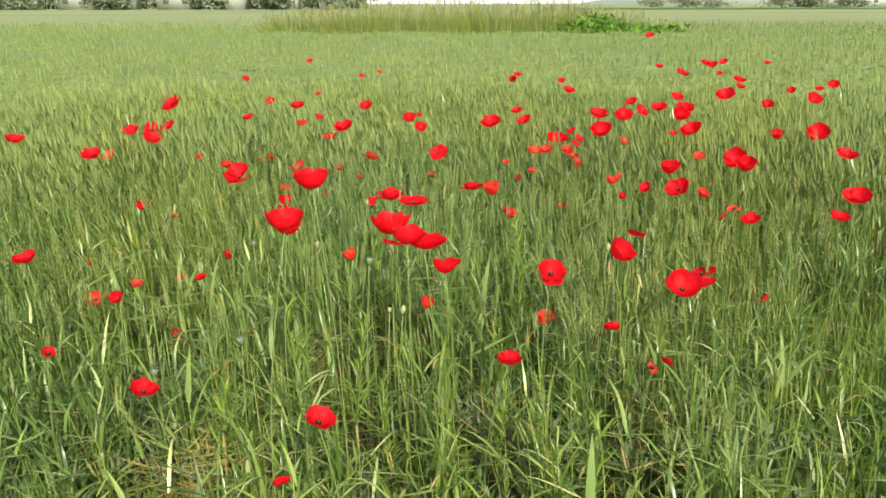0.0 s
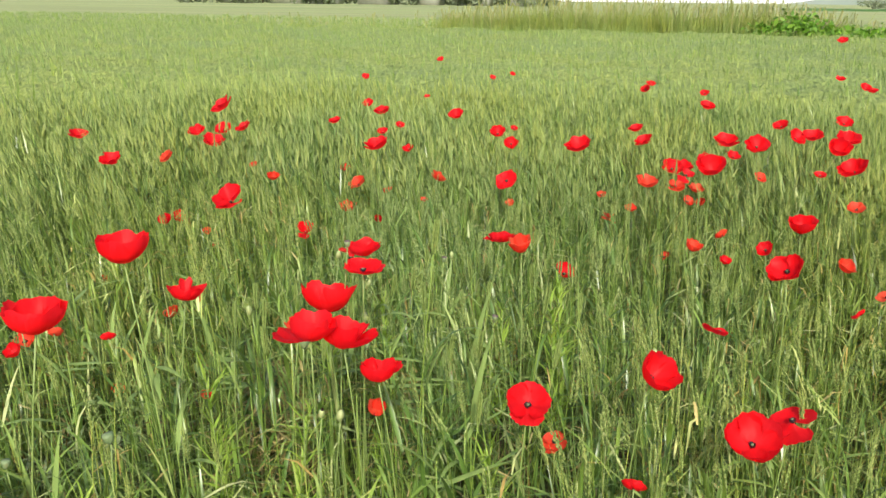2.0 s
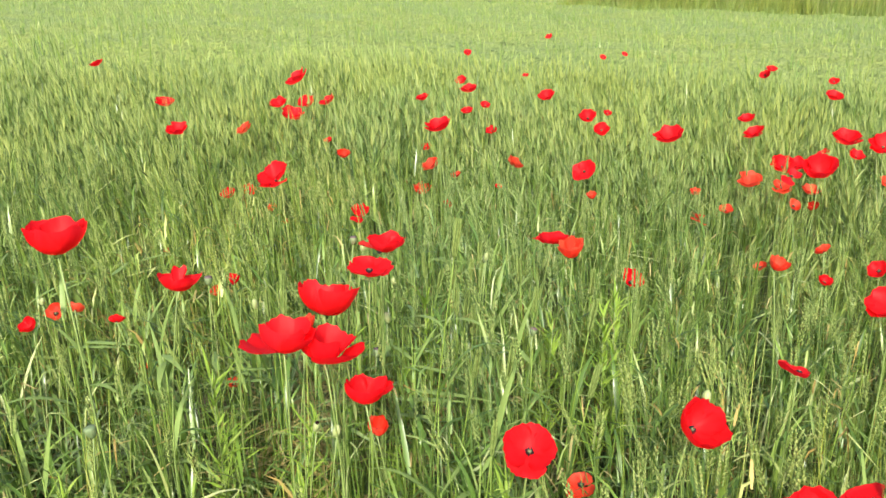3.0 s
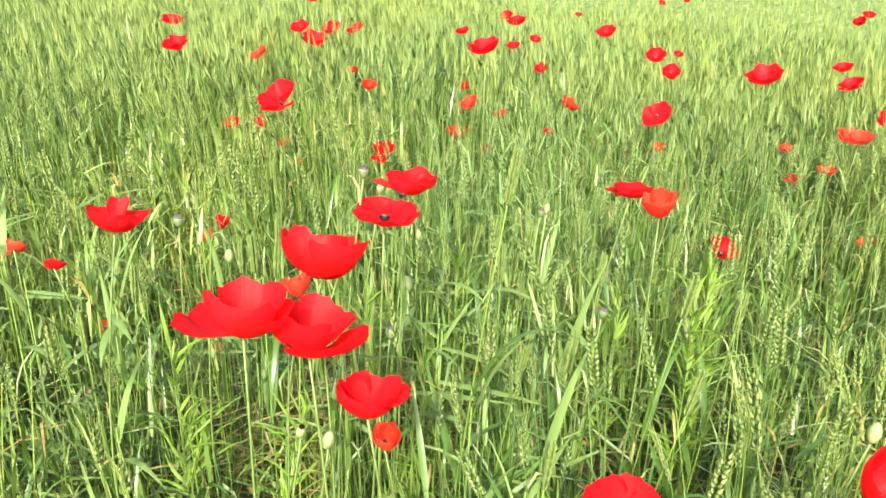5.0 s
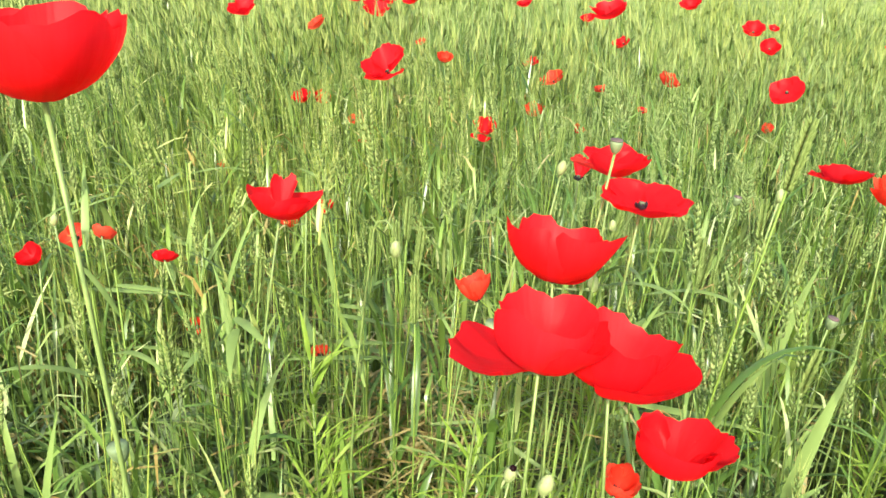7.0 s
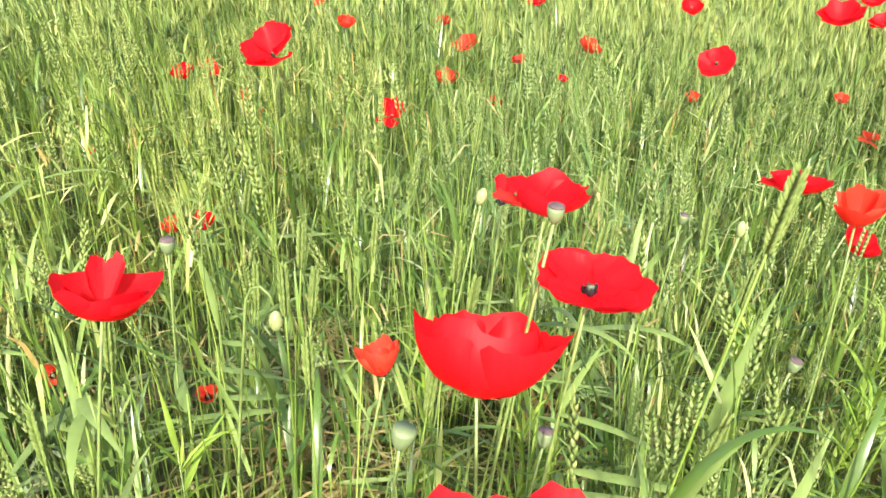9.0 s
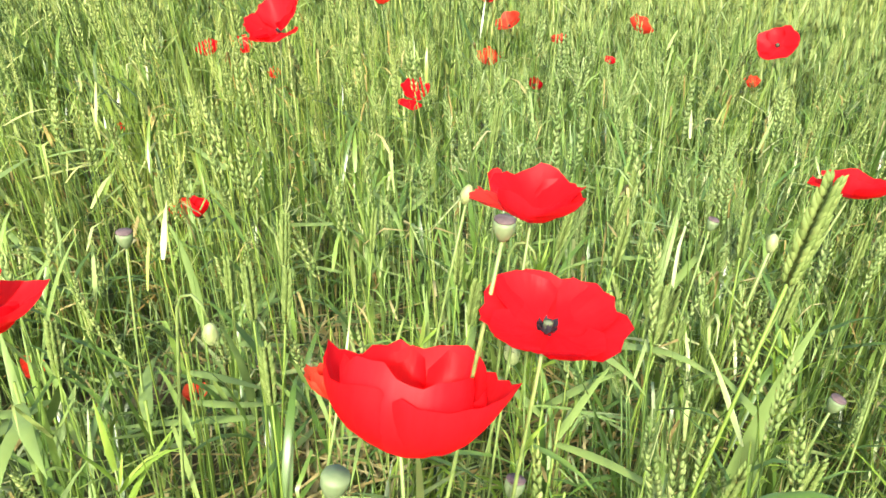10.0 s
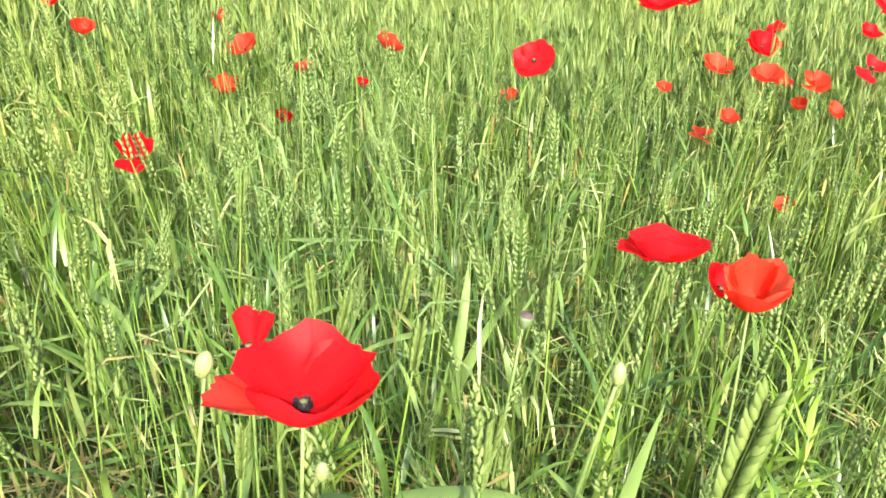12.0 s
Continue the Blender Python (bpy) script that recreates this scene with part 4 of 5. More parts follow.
poppy(0.524, 3.898, 0.663, 0.044, 38, 1, 24, 1, 0, (55, 33, 13, 32), base_turn=101, curl=-24)
poppy(0.576, 3.583, 0.643, 0.067, -3, 27, 70, 1, 1)
poppy(-1.655, 4.158, 0.798, 0.094, 33, 10, 155, 0, 0, (54, 28, 20, 29), base_turn=75, curl=-24)
poppy(-1.600, 4.340, 0.787, 0.097, 32, 7, 54, 0, 0, (46, 29, 20, 28), base_turn=79, curl=-24)
poppy(-1.230, 3.724, 1.014, 0.115, 42, 7, -105, 0, 0, (53, 25, 17, 26), base_turn=80, curl=-24)
poppy(-0.601, 4.463, 0.836, 0.052, 34, 2, -172, 0, 0, (48, 28, 19, 25), base_turn=90, curl=-24)
poppy(-0.712, 4.499, 0.791, 0.060, 36, 1, -55, 0, 0, (44, 25, 19, 27), base_turn=109, curl=-24)
poppy(-0.496, 4.292, 0.746, 0.057, 37, 4, -146, 0, 0, (52, 34, 18, 24), base_turn=72, curl=-24)
poppy(-0.911, 4.423, 0.592, 0.050, 33, 9, -8, 0, 0, (53, 33, 21, 24), base_turn=85, curl=-24)
poppy(-1.167, 3.853, 0.706, 0.042, 39, 12, 65, 0, 0, (55, 26, 19, 31), base_turn=112, curl=-24)
poppy(-1.243, 7.847, 0.938, 0.070, 38, 3, -119, 0, 0, (52, 30, 19, 28), base_turn=94, curl=-24)
poppy(-0.517, 7.718, 0.833, 0.056, 34, 11, 124, 0, 0, (51, 33, 21, 28), base_turn=115, curl=-24)
poppy(-0.846, 5.913, 0.819, 0.044, 40, 6, -140, 0, 0, (43, 30, 14, 24), base_turn=78, curl=-24)
poppy(0.021, 4.507, 0.843, 0.039, 39, 14, 101, 0, 0, (50, 32, 17, 26), base_turn=79, curl=-24)
poppy(0.692, 5.569, 0.964, 0.063, 33, 14, -13, 0, 0, (45, 32, 18, 30), base_turn=108, curl=-24)
poppy(0.719, 5.515, 1.002, 0.059, 42, 2, -106, 0, 0, (50, 29, 19, 25), base_turn=87, curl=-24)
poppy(1.043, 5.482, 0.962, 0.051, 37, 6, -54, 0, 0, (56, 27, 16, 25), base_turn=81, curl=-24)
poppy(0.656, 4.726, 0.838, 0.080, 34, 14, -29, 0, 0, (55, 33, 21, 29), base_turn=109, curl=-24)
poppy(0.701, 4.674, 0.785, 0.100, 36, 13, -74, 0, 0, (49, 30, 12, 31), base_turn=84, curl=-24)
poppy(1.983, 6.312, 1.000, 0.070, 37, 4, -152, 0, 0, (44, 32, 19, 34), base_turn=119, curl=-24)
poppy(2.006, 5.773, 1.000, 0.072, 42, 6, 127, 0, 0, (46, 29, 21, 32), base_turn=85, curl=-24)
poppy(2.077, 5.854, 0.970, 0.065, 35, 7, -107, 0, 0, (53, 29, 22, 32), base_turn=119, curl=-24)
poppy(1.577, 4.351, 0.970, 0.079, 32, 5, -68, 0, 0, (45, 32, 16, 27), base_turn=72, curl=-24)
poppy(1.320, 4.388, 0.940, 0.072, 37, 11, 104, 0, 0, (49, 32, 18, 27), base_turn=78, curl=-24)
poppy(1.428, 4.606, 0.854, 0.090, 32, 7, 37, 0, 0, (48, 29, 14, 26), base_turn=104, curl=-24)
poppy(1.382, 3.991, 0.957, 0.092, 43, 6, -124, 0, 0, (46, 29, 16, 33), base_turn=111, curl=-24)
poppy(1.499, 3.922, 0.965, 0.096, 42, 8, 148, 0, 0, (43, 31, 16, 29), base_turn=115, curl=-24)
poppy(1.433, 3.809, 0.942, 0.100, 54, 7, -82, 0, 0, (69, 42, 51, 47), base_turn=86)
poppy(1.512, 3.786, 0.865, 0.115, 33, 3, 87, 0, 0, (54, 30, 20, 24), base_turn=84, curl=-24)
poppy(1.025, 3.880, 0.936, 0.104, 43, 4, 165, 0, 0, (44, 33, 14, 34), base_turn=104, curl=-24)
poppy(1.128, 3.753, 0.950, 0.093, 39, 2, -162, 0, 0, (55, 29, 16, 25), base_turn=89, curl=-24)
poppy(1.085, 4.112, 0.832, 0.065, 43, 2, -111, 0, 0, (55, 34, 22, 26), base_turn=88, curl=-24)
poppy(1.185, 3.960, 0.773, 0.057, 42, 0, 25, 1, 0, (48, 29, 16, 29), base_turn=112, curl=-24)
poppy(1.311, 3.456, 0.898, 0.045, 34, 3, -84, 0, 0, (45, 25, 22, 28), base_turn=114, curl=-24)
poppy(0.830, 4.178, 0.753, 0.101, 33, 14, -147, 0, 0, (50, 28, 13, 30), base_turn=86, curl=-24)
poppy(0.920, 3.262, 0.945, 0.100, 50, 14, 121, 0, 0, (59, 39, 48, 45), base_turn=95)
poppy(0.850, 3.491, 0.858, 0.069, 3, 18, 135, 0, 1)
poppy(0.724, 3.719, 0.768, 0.079, 43, 1, -159, 1, 0, (54, 28, 22, 28), base_turn=81, curl=-24)
poppy(0.830, 3.710, 0.768, 0.079, 21, 18, -36, 1, 1)
poppy(1.196, 3.074, 0.804, 0.100, 54, 5, -130, 0, 0, (61, 47, 52, 50), base_turn=97)
poppy(1.570, 3.276, 0.814, 0.115, 42, 12, -137, 0, 0, (54, 28, 17, 33), base_turn=84, curl=-24)
poppy(1.433, 2.809, 0.875, 0.100, 56, 7, -114, 0, 0, (65, 49, 52, 48), base_turn=100)
poppy(1.452, 3.454, 0.786, 0.060, 39, 10, 177, 1, 0, (43, 24, 17, 28), base_turn=115, curl=-24)
poppy(1.106, 3.103, 0.712, 0.056, 41, 12, 51, 0, 0, (42, 33, 17, 30), base_turn=74, curl=-24)
poppy(0.956, 2.930, 0.712, 0.039, 52, 14, -107, 0, 0, (61, 40, 51, 43), base_turn=100)
poppy(0.818, 2.543, 0.869, 0.049, 55, 5, -68, 1, 0, (63, 44, 53, 45), base_turn=113)
poppy(0.944, 2.946, 0.793, 0.042, 31, 51, 134, 1, 0)
poppy(1.308, 2.949, 0.719, 0.060, 47, 6, -58, 1, 0, (54, 41, 43, 38), base_turn=85)
poppy(1.372, 2.720, 0.711, 0.060, 13, 18, 35, 1, 1)
poppy(1.233, 2.461, 0.752, 0.039, 26, 53, 139, 0, 0)
poppy(1.417, 2.654, 0.684, 0.079, 40, 5, 78, 0, 0)
poppy(0.531, 2.030, 0.531, 0.063, -2, 18, 131, 1, 1)
poppy(0.375, 1.600, 0.587, 0.065, 37, 3, -71, 0, 0)
poppy(0.878, 3.669, 0.720, 0.047, 42, 12, 64, 1, 0, (52, 28, 17, 30), base_turn=82, curl=-24)
poppy(-0.821, 1.927, 0.638, 0.051, 53, 7, -38, 0, 0, (61, 45, 48, 48), base_turn=77)
poppy(-0.609, 1.537, 0.527, 0.075, 37, 1, 6, 0, 0)
poppy(-0.080, 1.213, 0.629, 0.069, 36, 13, -24, 0, 0)
poppy(-0.564, 1.951, 0.693, 0.039, 28, 45, 127, 0, 0)
poppy(0.806, 1.741, 0.491, 0.037, 16, 29, -62, 1, 1)
poppy(-1.121, 5.412, 0.820, 0.073, 40, 7, 1, 0, 0, (52, 28, 20, 27), base_turn=97, curl=-24)
poppy(-1.230, 3.186, 0.600, 0.065, 51, 5, 163, 0, 0, (65, 41, 48, 46), base_turn=97)
poppy(2.737, 7.434, 0.950, 0.115, 40, 14, -126, 0, 0, (50, 31, 18, 26), base_turn=77, curl=-24)
poppy(2.806, 7.396, 0.930, 0.101, 39, 1, 178, 0, 0, (51, 27, 19, 24), base_turn=84, curl=-24)
poppy(2.948, 7.510, 0.950, 0.091, 40, 5, -40, 0, 0, (53, 28, 19, 27), base_turn=81, curl=-24)
poppy(2.661, 6.774, 0.900, 0.061, 37, 6, 16, 0, 0, (50, 27, 12, 24), base_turn=87, curl=-24)
poppy(2.616, 6.174, 0.900, 0.115, 34, 8, -26, 0, 0, (46, 25, 20, 29), base_turn=75, curl=-24)
poppy(1.287, 2.138, 0.550, 0.045, 34, 44, 150, 0, 0)
poppy(0.884, 1.864, 0.450, 0.045, 32, 40, 41, 0, 0)
poppy(-1.116, 1.971, 0.750, 0.081, 40, 9, -70, 0, 0)
poppy(-0.186, 1.280, 0.420, 0.054, 26, 44, 122, 0, 0)
poppy(1.774, 2.566, 0.800, 0.115, 38, 1, -178, 0, 0)
poppy(1.645, 2.425, 0.760, 0.069, 33, 10, 37, 0, 0)
poppy(2.179, 3.777, 0.850, 0.115, 32, 7, 88, 0, 0, (55, 29, 14, 27), base_turn=73, curl=-24)
poppy(2.055, 3.993, 0.800, 0.085, 53, 4, -88, 0, 0, (68, 44, 50, 46), base_turn=77)
poppy(2.101, 3.321, 0.820, 0.106, 40, 4, 38, 0, 0, (51, 31, 13, 32), base_turn=94, curl=-24)
poppy(2.716, 5.033, 0.880, 0.115, 36, 6, -110, 0, 0, (54, 32, 19, 34), base_turn=77, curl=-24)
poppy(-0.891, 1.612, 0.600, 0.035, 41, 13, -23, 0, 0)
poppy(2.416, 5.052, 0.840, 0.086, 34, 4, -173, 0, 0, (55, 27, 16, 34), base_turn=84, curl=-24)
poppy(3.319, 5.996, 0.880, 0.088, 33, 13, -71, 0, 0, (45, 29, 18, 28), base_turn=95, curl=-24)
poppy(2.868, 5.726, 0.860, 0.068, 35, 11, -124, 0, 0, (56, 33, 21, 30), base_turn=76, curl=-24)
poppy(3.044, 5.654, 0.880, 0.068, 37, 4, -68, 0, 0, (51, 25, 21, 28), base_turn=87, curl=-24)
poppy(3.438, 7.659, 0.930, 0.076, 39, 8, -119, 0, 0, (47, 25, 15, 29), base_turn=90, curl=-24)
poppy(2.541, 8.875, 1.150, 0.098, 36, 6, -119, 0, 0, (54, 29, 16, 29), base_turn=112, curl=-24)
poppy(2.438, 5.668, 0.900, 0.075, 36, 8, -10, 0, 0, (52, 26, 22, 25), base_turn=113, curl=-24)
poppy(-0.699, 7.688, 0.800, 0.060, 34, 8, 173, 0, 0, (43, 28, 13, 32), base_turn=93, curl=-24)
poppy(-3.660, 4.818, 0.820, 0.100, 40, 12, -147, 0, 0, (43, 32, 15, 31), base_turn=71, curl=-24)
poppy(-1.000, 2.135, 0.550, 0.057, 34, 13, 43, 1, 0)
poppy(0.654, 3.702, 0.660, 0.053, 40, 8, -134, 1, 0, (54, 28, 17, 31), base_turn=77, curl=-24)
poppy(0.891, 4.347, 0.720, 0.102, 40, 3, -40, 0, 0, (49, 31, 15, 27), base_turn=108, curl=-24)
poppy(0.716, 4.174, 0.680, 0.095, 41, 10, -25, 1, 0, (45, 25, 16, 30), base_turn=88, curl=-24)
poppy(0.961, 4.324, 0.620, 0.082, 42, 8, -3, 1, 0, (54, 26, 20, 27), base_turn=112, curl=-24)
poppy(0.976, 4.135, 0.600, 0.054, 52, 6, 28, 1, 0, (58, 46, 50, 40), base_turn=93)
poppy(1.014, 4.652, 0.720, 0.064, 38, 9, -164, 0, 0, (53, 27, 15, 30), base_turn=99, curl=-24)
poppy(0.808, 3.583, 0.500, 0.046, 37, 1, -55, 1, 0, (42, 24, 14, 25), base_turn=113, curl=-24)
poppy(-0.447, 3.621, 0.550, 0.039, 49, 11, -129, 0, 0, (58, 43, 42, 38), base_turn=98)
poppy(-0.626, 2.443, 0.600, 0.045, 68, 8, 42, 0, 0, (72, 66, 70, 66), (84, 80, 84, 80), 90, curls=(-24, -24, -24, -24))
poppy(-0.754, 2.192, 0.400, 0.039, 49, 12, -37, 1, 0, (64, 39, 44, 38), base_turn=77)
poppy(-0.283, 3.815, 0.600, 0.035, 35, 12, -52, 0, 0, (49, 31, 20, 28), base_turn=88, curl=-24)
poppy(-0.534, 2.302, 0.350, 0.039, 49, 8, -9, 1, 0, (64, 38, 44, 38), base_turn=110)
poppy(-1.164, 3.381, 0.500, 0.039, 34, 11, -104, 1, 0, (53, 30, 20, 28), base_turn=85, curl=-24)


# ---- capsules, buds, weeds and single wheat plants ----
seed_pod(0.063, 1.971, 0.985, 0.0135)
seed_pod(-0.033, 1.935, 0.755, 0.023, 10, 40, False)
seed_pod(0.080, 2.030, 0.720, 0.017, 15, 90)
seed_pod(-0.440, 2.130, 0.750, 0.019)
seed_pod(0.160, 2.450, 0.800, 0.014, 8, 20)
seed_pod(-0.380, 1.690, 0.600, 0.024, 12, 200, False)
seed_pod(0.330, 2.330, 0.690, 0.017, 10, 10)
seed_pod(-0.620, 1.650, 0.520, 0.020, 6, 60, False)
poppy_bud(-0.071, 2.244, 0.860, 0.0133, False, 30)
poppy_bud(-0.235, 1.997, 0.785, 0.0140, True, 10)
poppy_bud(0.221, 2.286, 0.872, 0.0109, False, 100)
poppy_bud(-0.010, 2.220, 0.800, 0.0101, True, 0)
poppy_bud(0.030, 1.870, 0.620, 0.0140, False, 0, True)
poppy_bud(0.070, 1.880, 0.615, 0.0172, False, 40)
poppy_bud(0.730, 2.090, 0.750, 0.0172, False, 70)
poppy_bud(-0.870, 2.000, 0.660, 0.0133, False, 10)
poppy_bud(0.010, 2.210, 0.710, 0.0172, False, 200)
for x, y, h, s in ((-0.275, 1.945, 0.60, 1), (-0.10, 1.965, 0.54, 2), (0.49, 2.47, 0.70, 3), (0.50, 2.58, 0.72, 4), (0.36, 1.66, 0.45, 5), (-0.45, 1.62, 0.46, 6), (-0.15, 2.40, 0.55, 7),
                   (0.05, 2.23, 0.52, 8), (0.62, 1.55, 0.40, 9), (0.30, 2.62, 0.60, 10), (0.02, 1.75, 0.42, 11), (0.38, 2.05, 0.5, 12), (-0.06, 2.62, 0.58, 13)):
    weed(x, y, h, s)
for x, y, h, s, lx, ly in ((0.188, 2.05, 1.02, 1, 0.04, 0.03), (0.42, 2.30, 0.80, 2, 0.04, 0.02), (-0.20, 2.10, 0.70, 3, -0.02, 0.0), (-0.30, 2.20, 0.72, 4, 0.02, 0.01), (0.12, 2.38, 0.74, 5, 0.02, 0.0),
                           (0.17, 2.36, 0.70, 6, -0.01, 0.02), (-0.10, 2.14, 0.68, 7, 0.02, 0.0), (0.28, 2.22, 0.70, 8, 0.03, 0.0), (0.46, 2.14, 0.74, 9, 0.05, 0.0), (-0.42, 1.90, 0.66, 10, -0.02, 0.0),
                           (-0.48, 2.02, 0.70, 11, 0.03, 0.0), (0.52, 2.44, 0.74, 12, 0.02, 0.0), (0.34, 1.98, 0.66, 13, 0.02, 0.0), (-0.36, 2.30, 0.72, 14, 0.0, 0.02)):
    wheat_plant(x, y, h, s, (lx, ly), 0.078, 40 * s, 0.015)

# broad-leaved shoots: (height, turn, length, width, lean, bend) for each leaf
wheat_shoot(-0.60, 2.10, ((0.46, 300, 0.24, 0.020, 62, 60), (0.40, 200, 0.20, 0.018, 70, 40), (0.52, 60, 0.2, 0.016, 15, 30)), 1)
wheat_shoot(-0.50, 2.30, ((0.475, 10, 0.16, 0.017, 85, 4), (0.50, 150, 0.18, 0.014, 20, 40)), 2)
wheat_shoot(-0.48, 2.26, ((0.42, 8, 0.18, 0.018, 86, 6), (0.46, 240, 0.2, 0.015, 25, 60)), 3)
wheat_shoot(0.26, 2.34, ((0.46, 70, 0.30, 0.024, 14, 16), (0.42, 330, 0.2, 0.016, 40, 60)), 4)
wheat_shoot(0.06, 2.36, ((0.64, 345, 0.20, 0.017, 60, 90), (0.55, 200, 0.16, 0.014, 25, 60)), 5)
wheat_shoot(-0.45, 1.97, ((0.62, 325, 0.14, 0.018, 72, 50), (0.60, 300, 0.12, 0.016, 85, 50), (0.50, 150, 0.2, 0.014, 20, 50)), 6)
wheat_shoot(-0.76, 2.02, ((0.56, 20, 0.15, 0.017, 88, 4), (0.50, 200, 0.15, 0.014, 30, 60)), 7)
wheat_shoot(-0.40, 2.16, ((0.55, 15, 0.12, 0.014, 88, 0), (0.50, 18, 0.13, 0.014, 88, 2)), 8)
wheat_shoot(0.00, 2.31, ((0.66, 335, 0.18, 0.018, 60, 70), (0.68, 310, 0.16, 0.014, 50, 80)), 9)
wheat_shoot(0.08, 2.12, ((0.56, 12, 0.17, 0.018, 84, 8), (0.52, 20, 0.14, 0.016, 92, 4)), 10)
wheat_shoot(0.10, 2.17, ((0.56, 5, 0.20, 0.018, 84, 10),), 11)
wheat_shoot(-0.88, 2.06, ((0.50, 20, 0.16, 0.017, 86, 4), (0.58, 130, 0.18, 0.015, 30, 40)), 12)
wheat_shoot(-1.04, 2.15, ((0.58, 40, 0.14, 0.018, 65, 20),), 13)
wheat_shoot(0.09, 2.72, ((0.46, 60, 0.22, 0.020, 34, 20), (0.50, 85, 0.2, 0.018, 25, 30)), 14)
wheat_shoot(-0.60, 2.62, ((0.50, 15, 0.16, 0.016, 82, 10),), 15)
wheat_shoot(0.55, 1.27, ((0.34, 90, 0.20, 0.024, 8, 20), (0.32, 200, 0.2, 0.016, 40, 90)), 16)
wheat_shoot(-0.55, 1.69, ((0.40, 80, 0.17, 0.020, 12, 10), (0.36, 330, 0.2, 0.015, 40, 70)), 17)
wheat_shoot(1.22, 1.79, ((0.40, 110, 0.18, 0.020, 8, 30), (0.40, 20, 0.18, 0.016, 40, 60)), 18)
wheat_shoot(0.94, 1.42, ((0.28, 100, 0.20, 0.022, 10, 25), (0.30, 60, 0.18, 0.018, 30, 40), (0.30, 330, 0.2, 0.014, 60, 40)), 19)
wheat_shoot(0.32, 2.10, ((0.40, 250, 0.2, 0.018, 60, 60), (0.50, 60, 0.24, 0.02, 12, 30)), 20)
wheat_shoot(-0.70, 1.95, ((0.42, 250, 0.22, 0.02, 50, 70), (0.48, 340, 0.2, 0.017, 60, 60)), 21)
wheat_shoot(-0.34, 1.86, ((0.42, 330, 0.2, 0.018, 50, 80), (0.46, 100, 0.18, 0.015, 20, 50)), 22)
wheat_shoot(0.28, 1.92, ((0.44, 20, 0.2, 0.018, 70, 30), (0.48, 200, 0.18, 0.016, 40, 60)), 23)

rw = random.Random(55)
for i in range(26):
    x, y = rw.uniform(-0.75, 0.65), rw.uniform(2.15, 3.0)
    wheat_plant(x, y, rw.uniform(0.64, 0.78), 30 + i, (rw.uniform(-0.04, 0.05), rw.uniform(-0.03, 0.03)), rw.uniform(0.066, 0.084), rw.uniform(0, 360), 0.012)
rs = random.Random(77)
for i in range(24):
    herb(rs.uniform(-0.9, 1.7), rs.uniform(1.25, 2.1), rs.uniform(0.30, 0.46), i)
for i in range(40):
    leaves = tuple((rs.uniform(0.34, 0.60), rs.uniform(0, 360), rs.uniform(0.11, 0.21), rs.uniform(0.011, 0.018), rs.choice((18, 40, 78, 88)) + rs.uniform(-8, 8), rs.uniform(0, 50)) for j in range(rs.choice((1, 2, 2, 3))))
    wheat_shoot(rs.uniform(-1.1, 0.35), rs.uniform(1.95, 3.1), leaves, 40 + i)


# ---- the strip of tall grass and the bush beyond the wheat ----
def tall_grass():
    rng = np.random.default_rng(11)
    mass = Mass()
    models = []
    for k in range(8):
        r = random.Random(k)
        md = Model()
        for i in range(5):
            leaf_on(md, r, 0.0, r.uniform(0.5, 0.95), 0.02, 2, 0, r.uniform(2, 12), r.uniform(0, 45), 0.0)
        if k % 4 == 1:
            md.strip([np.array((0, 0, 0.0)), np.array((0.01, 0, 0.85)), np.array((0.03, 0, 1.05))], np.array((0, 1.0, 0)), [0.006, 0.005, 0.016], 1)
        models.append(md.done())
    n = 5600
    x = np.where(rng.random(n) < 0.74, rng.uniform(-6.0, 6.6, n), rng.uniform(-15, 18, n))
    y = 25.3 + rng.uniform(0, 2.6, n)
    tall = 0.82 + 0.50 / (1 + np.exp(-(x + 5.0) * 1.1)) / (1 + np.exp((x - 6.2) * 1.5)) + 0.05 * np.sin(x * 2)
    tall *= rng.normal(1, 0.12, n)
    which = rng.integers(0, 8, n)
    for k in range(8):
        s = which == k
        mass.scatter(models[k], np.column_stack([x[s], y[s], np.zeros(s.sum())]), rng.uniform(0, 6.28, s.sum()), np.column_stack([np.ones(s.sum()) * 1.3, tall[s]]), rng.normal(0, 0.05, (s.sum(), 2)))
    tagged(mass.build("tall_grass", [RANK, PLUME]), "strip of tall rank grass along the field edge", "grass", "", "stuff")


def leaf_crown(name, centre, spans, count, size, material, parent, seed_no, lobes=9):
    """A crown of many small leaf clumps with an uneven outline."""
    rng = np.random.default_rng(seed_no)
    hubs = rng.normal(0, 0.45, (lobes, 3)) * np.array(spans)
    hubs[:, 2] = np.abs(hubs[:, 2]) * 0.9
    pick = rng.integers(0, lobes, count)
    p = hubs[pick] + rng.normal(0, 0.22, (count, 3)) * np.array(spans)
    a = rng.normal(0, 1, (count, 3))
    a /= np.linalg.norm(a, axis=1)[:, None]
    b = np.cross(a, rng.normal(0, 1, (count, 3)))
    b /= np.linalg.norm(b, axis=1)[:, None]
    s = size * rng.uniform(0.5, 1.3, (count, 1))
    v = np.stack([p - a * s, p + b * s * 0.5, p + a * s, p - b * s * 0.5], 1).reshape(-1, 3)
    q = np.arange(count * 4).reshape(-1, 4)
    me = bpy.data.meshes.new(name)
    me.from_pydata(v.tolist(), [], q.tolist())
    me.materials.append(material)
    ob = new(name, me)
    ob.location = centre
    ob.parent = parent
    return ob


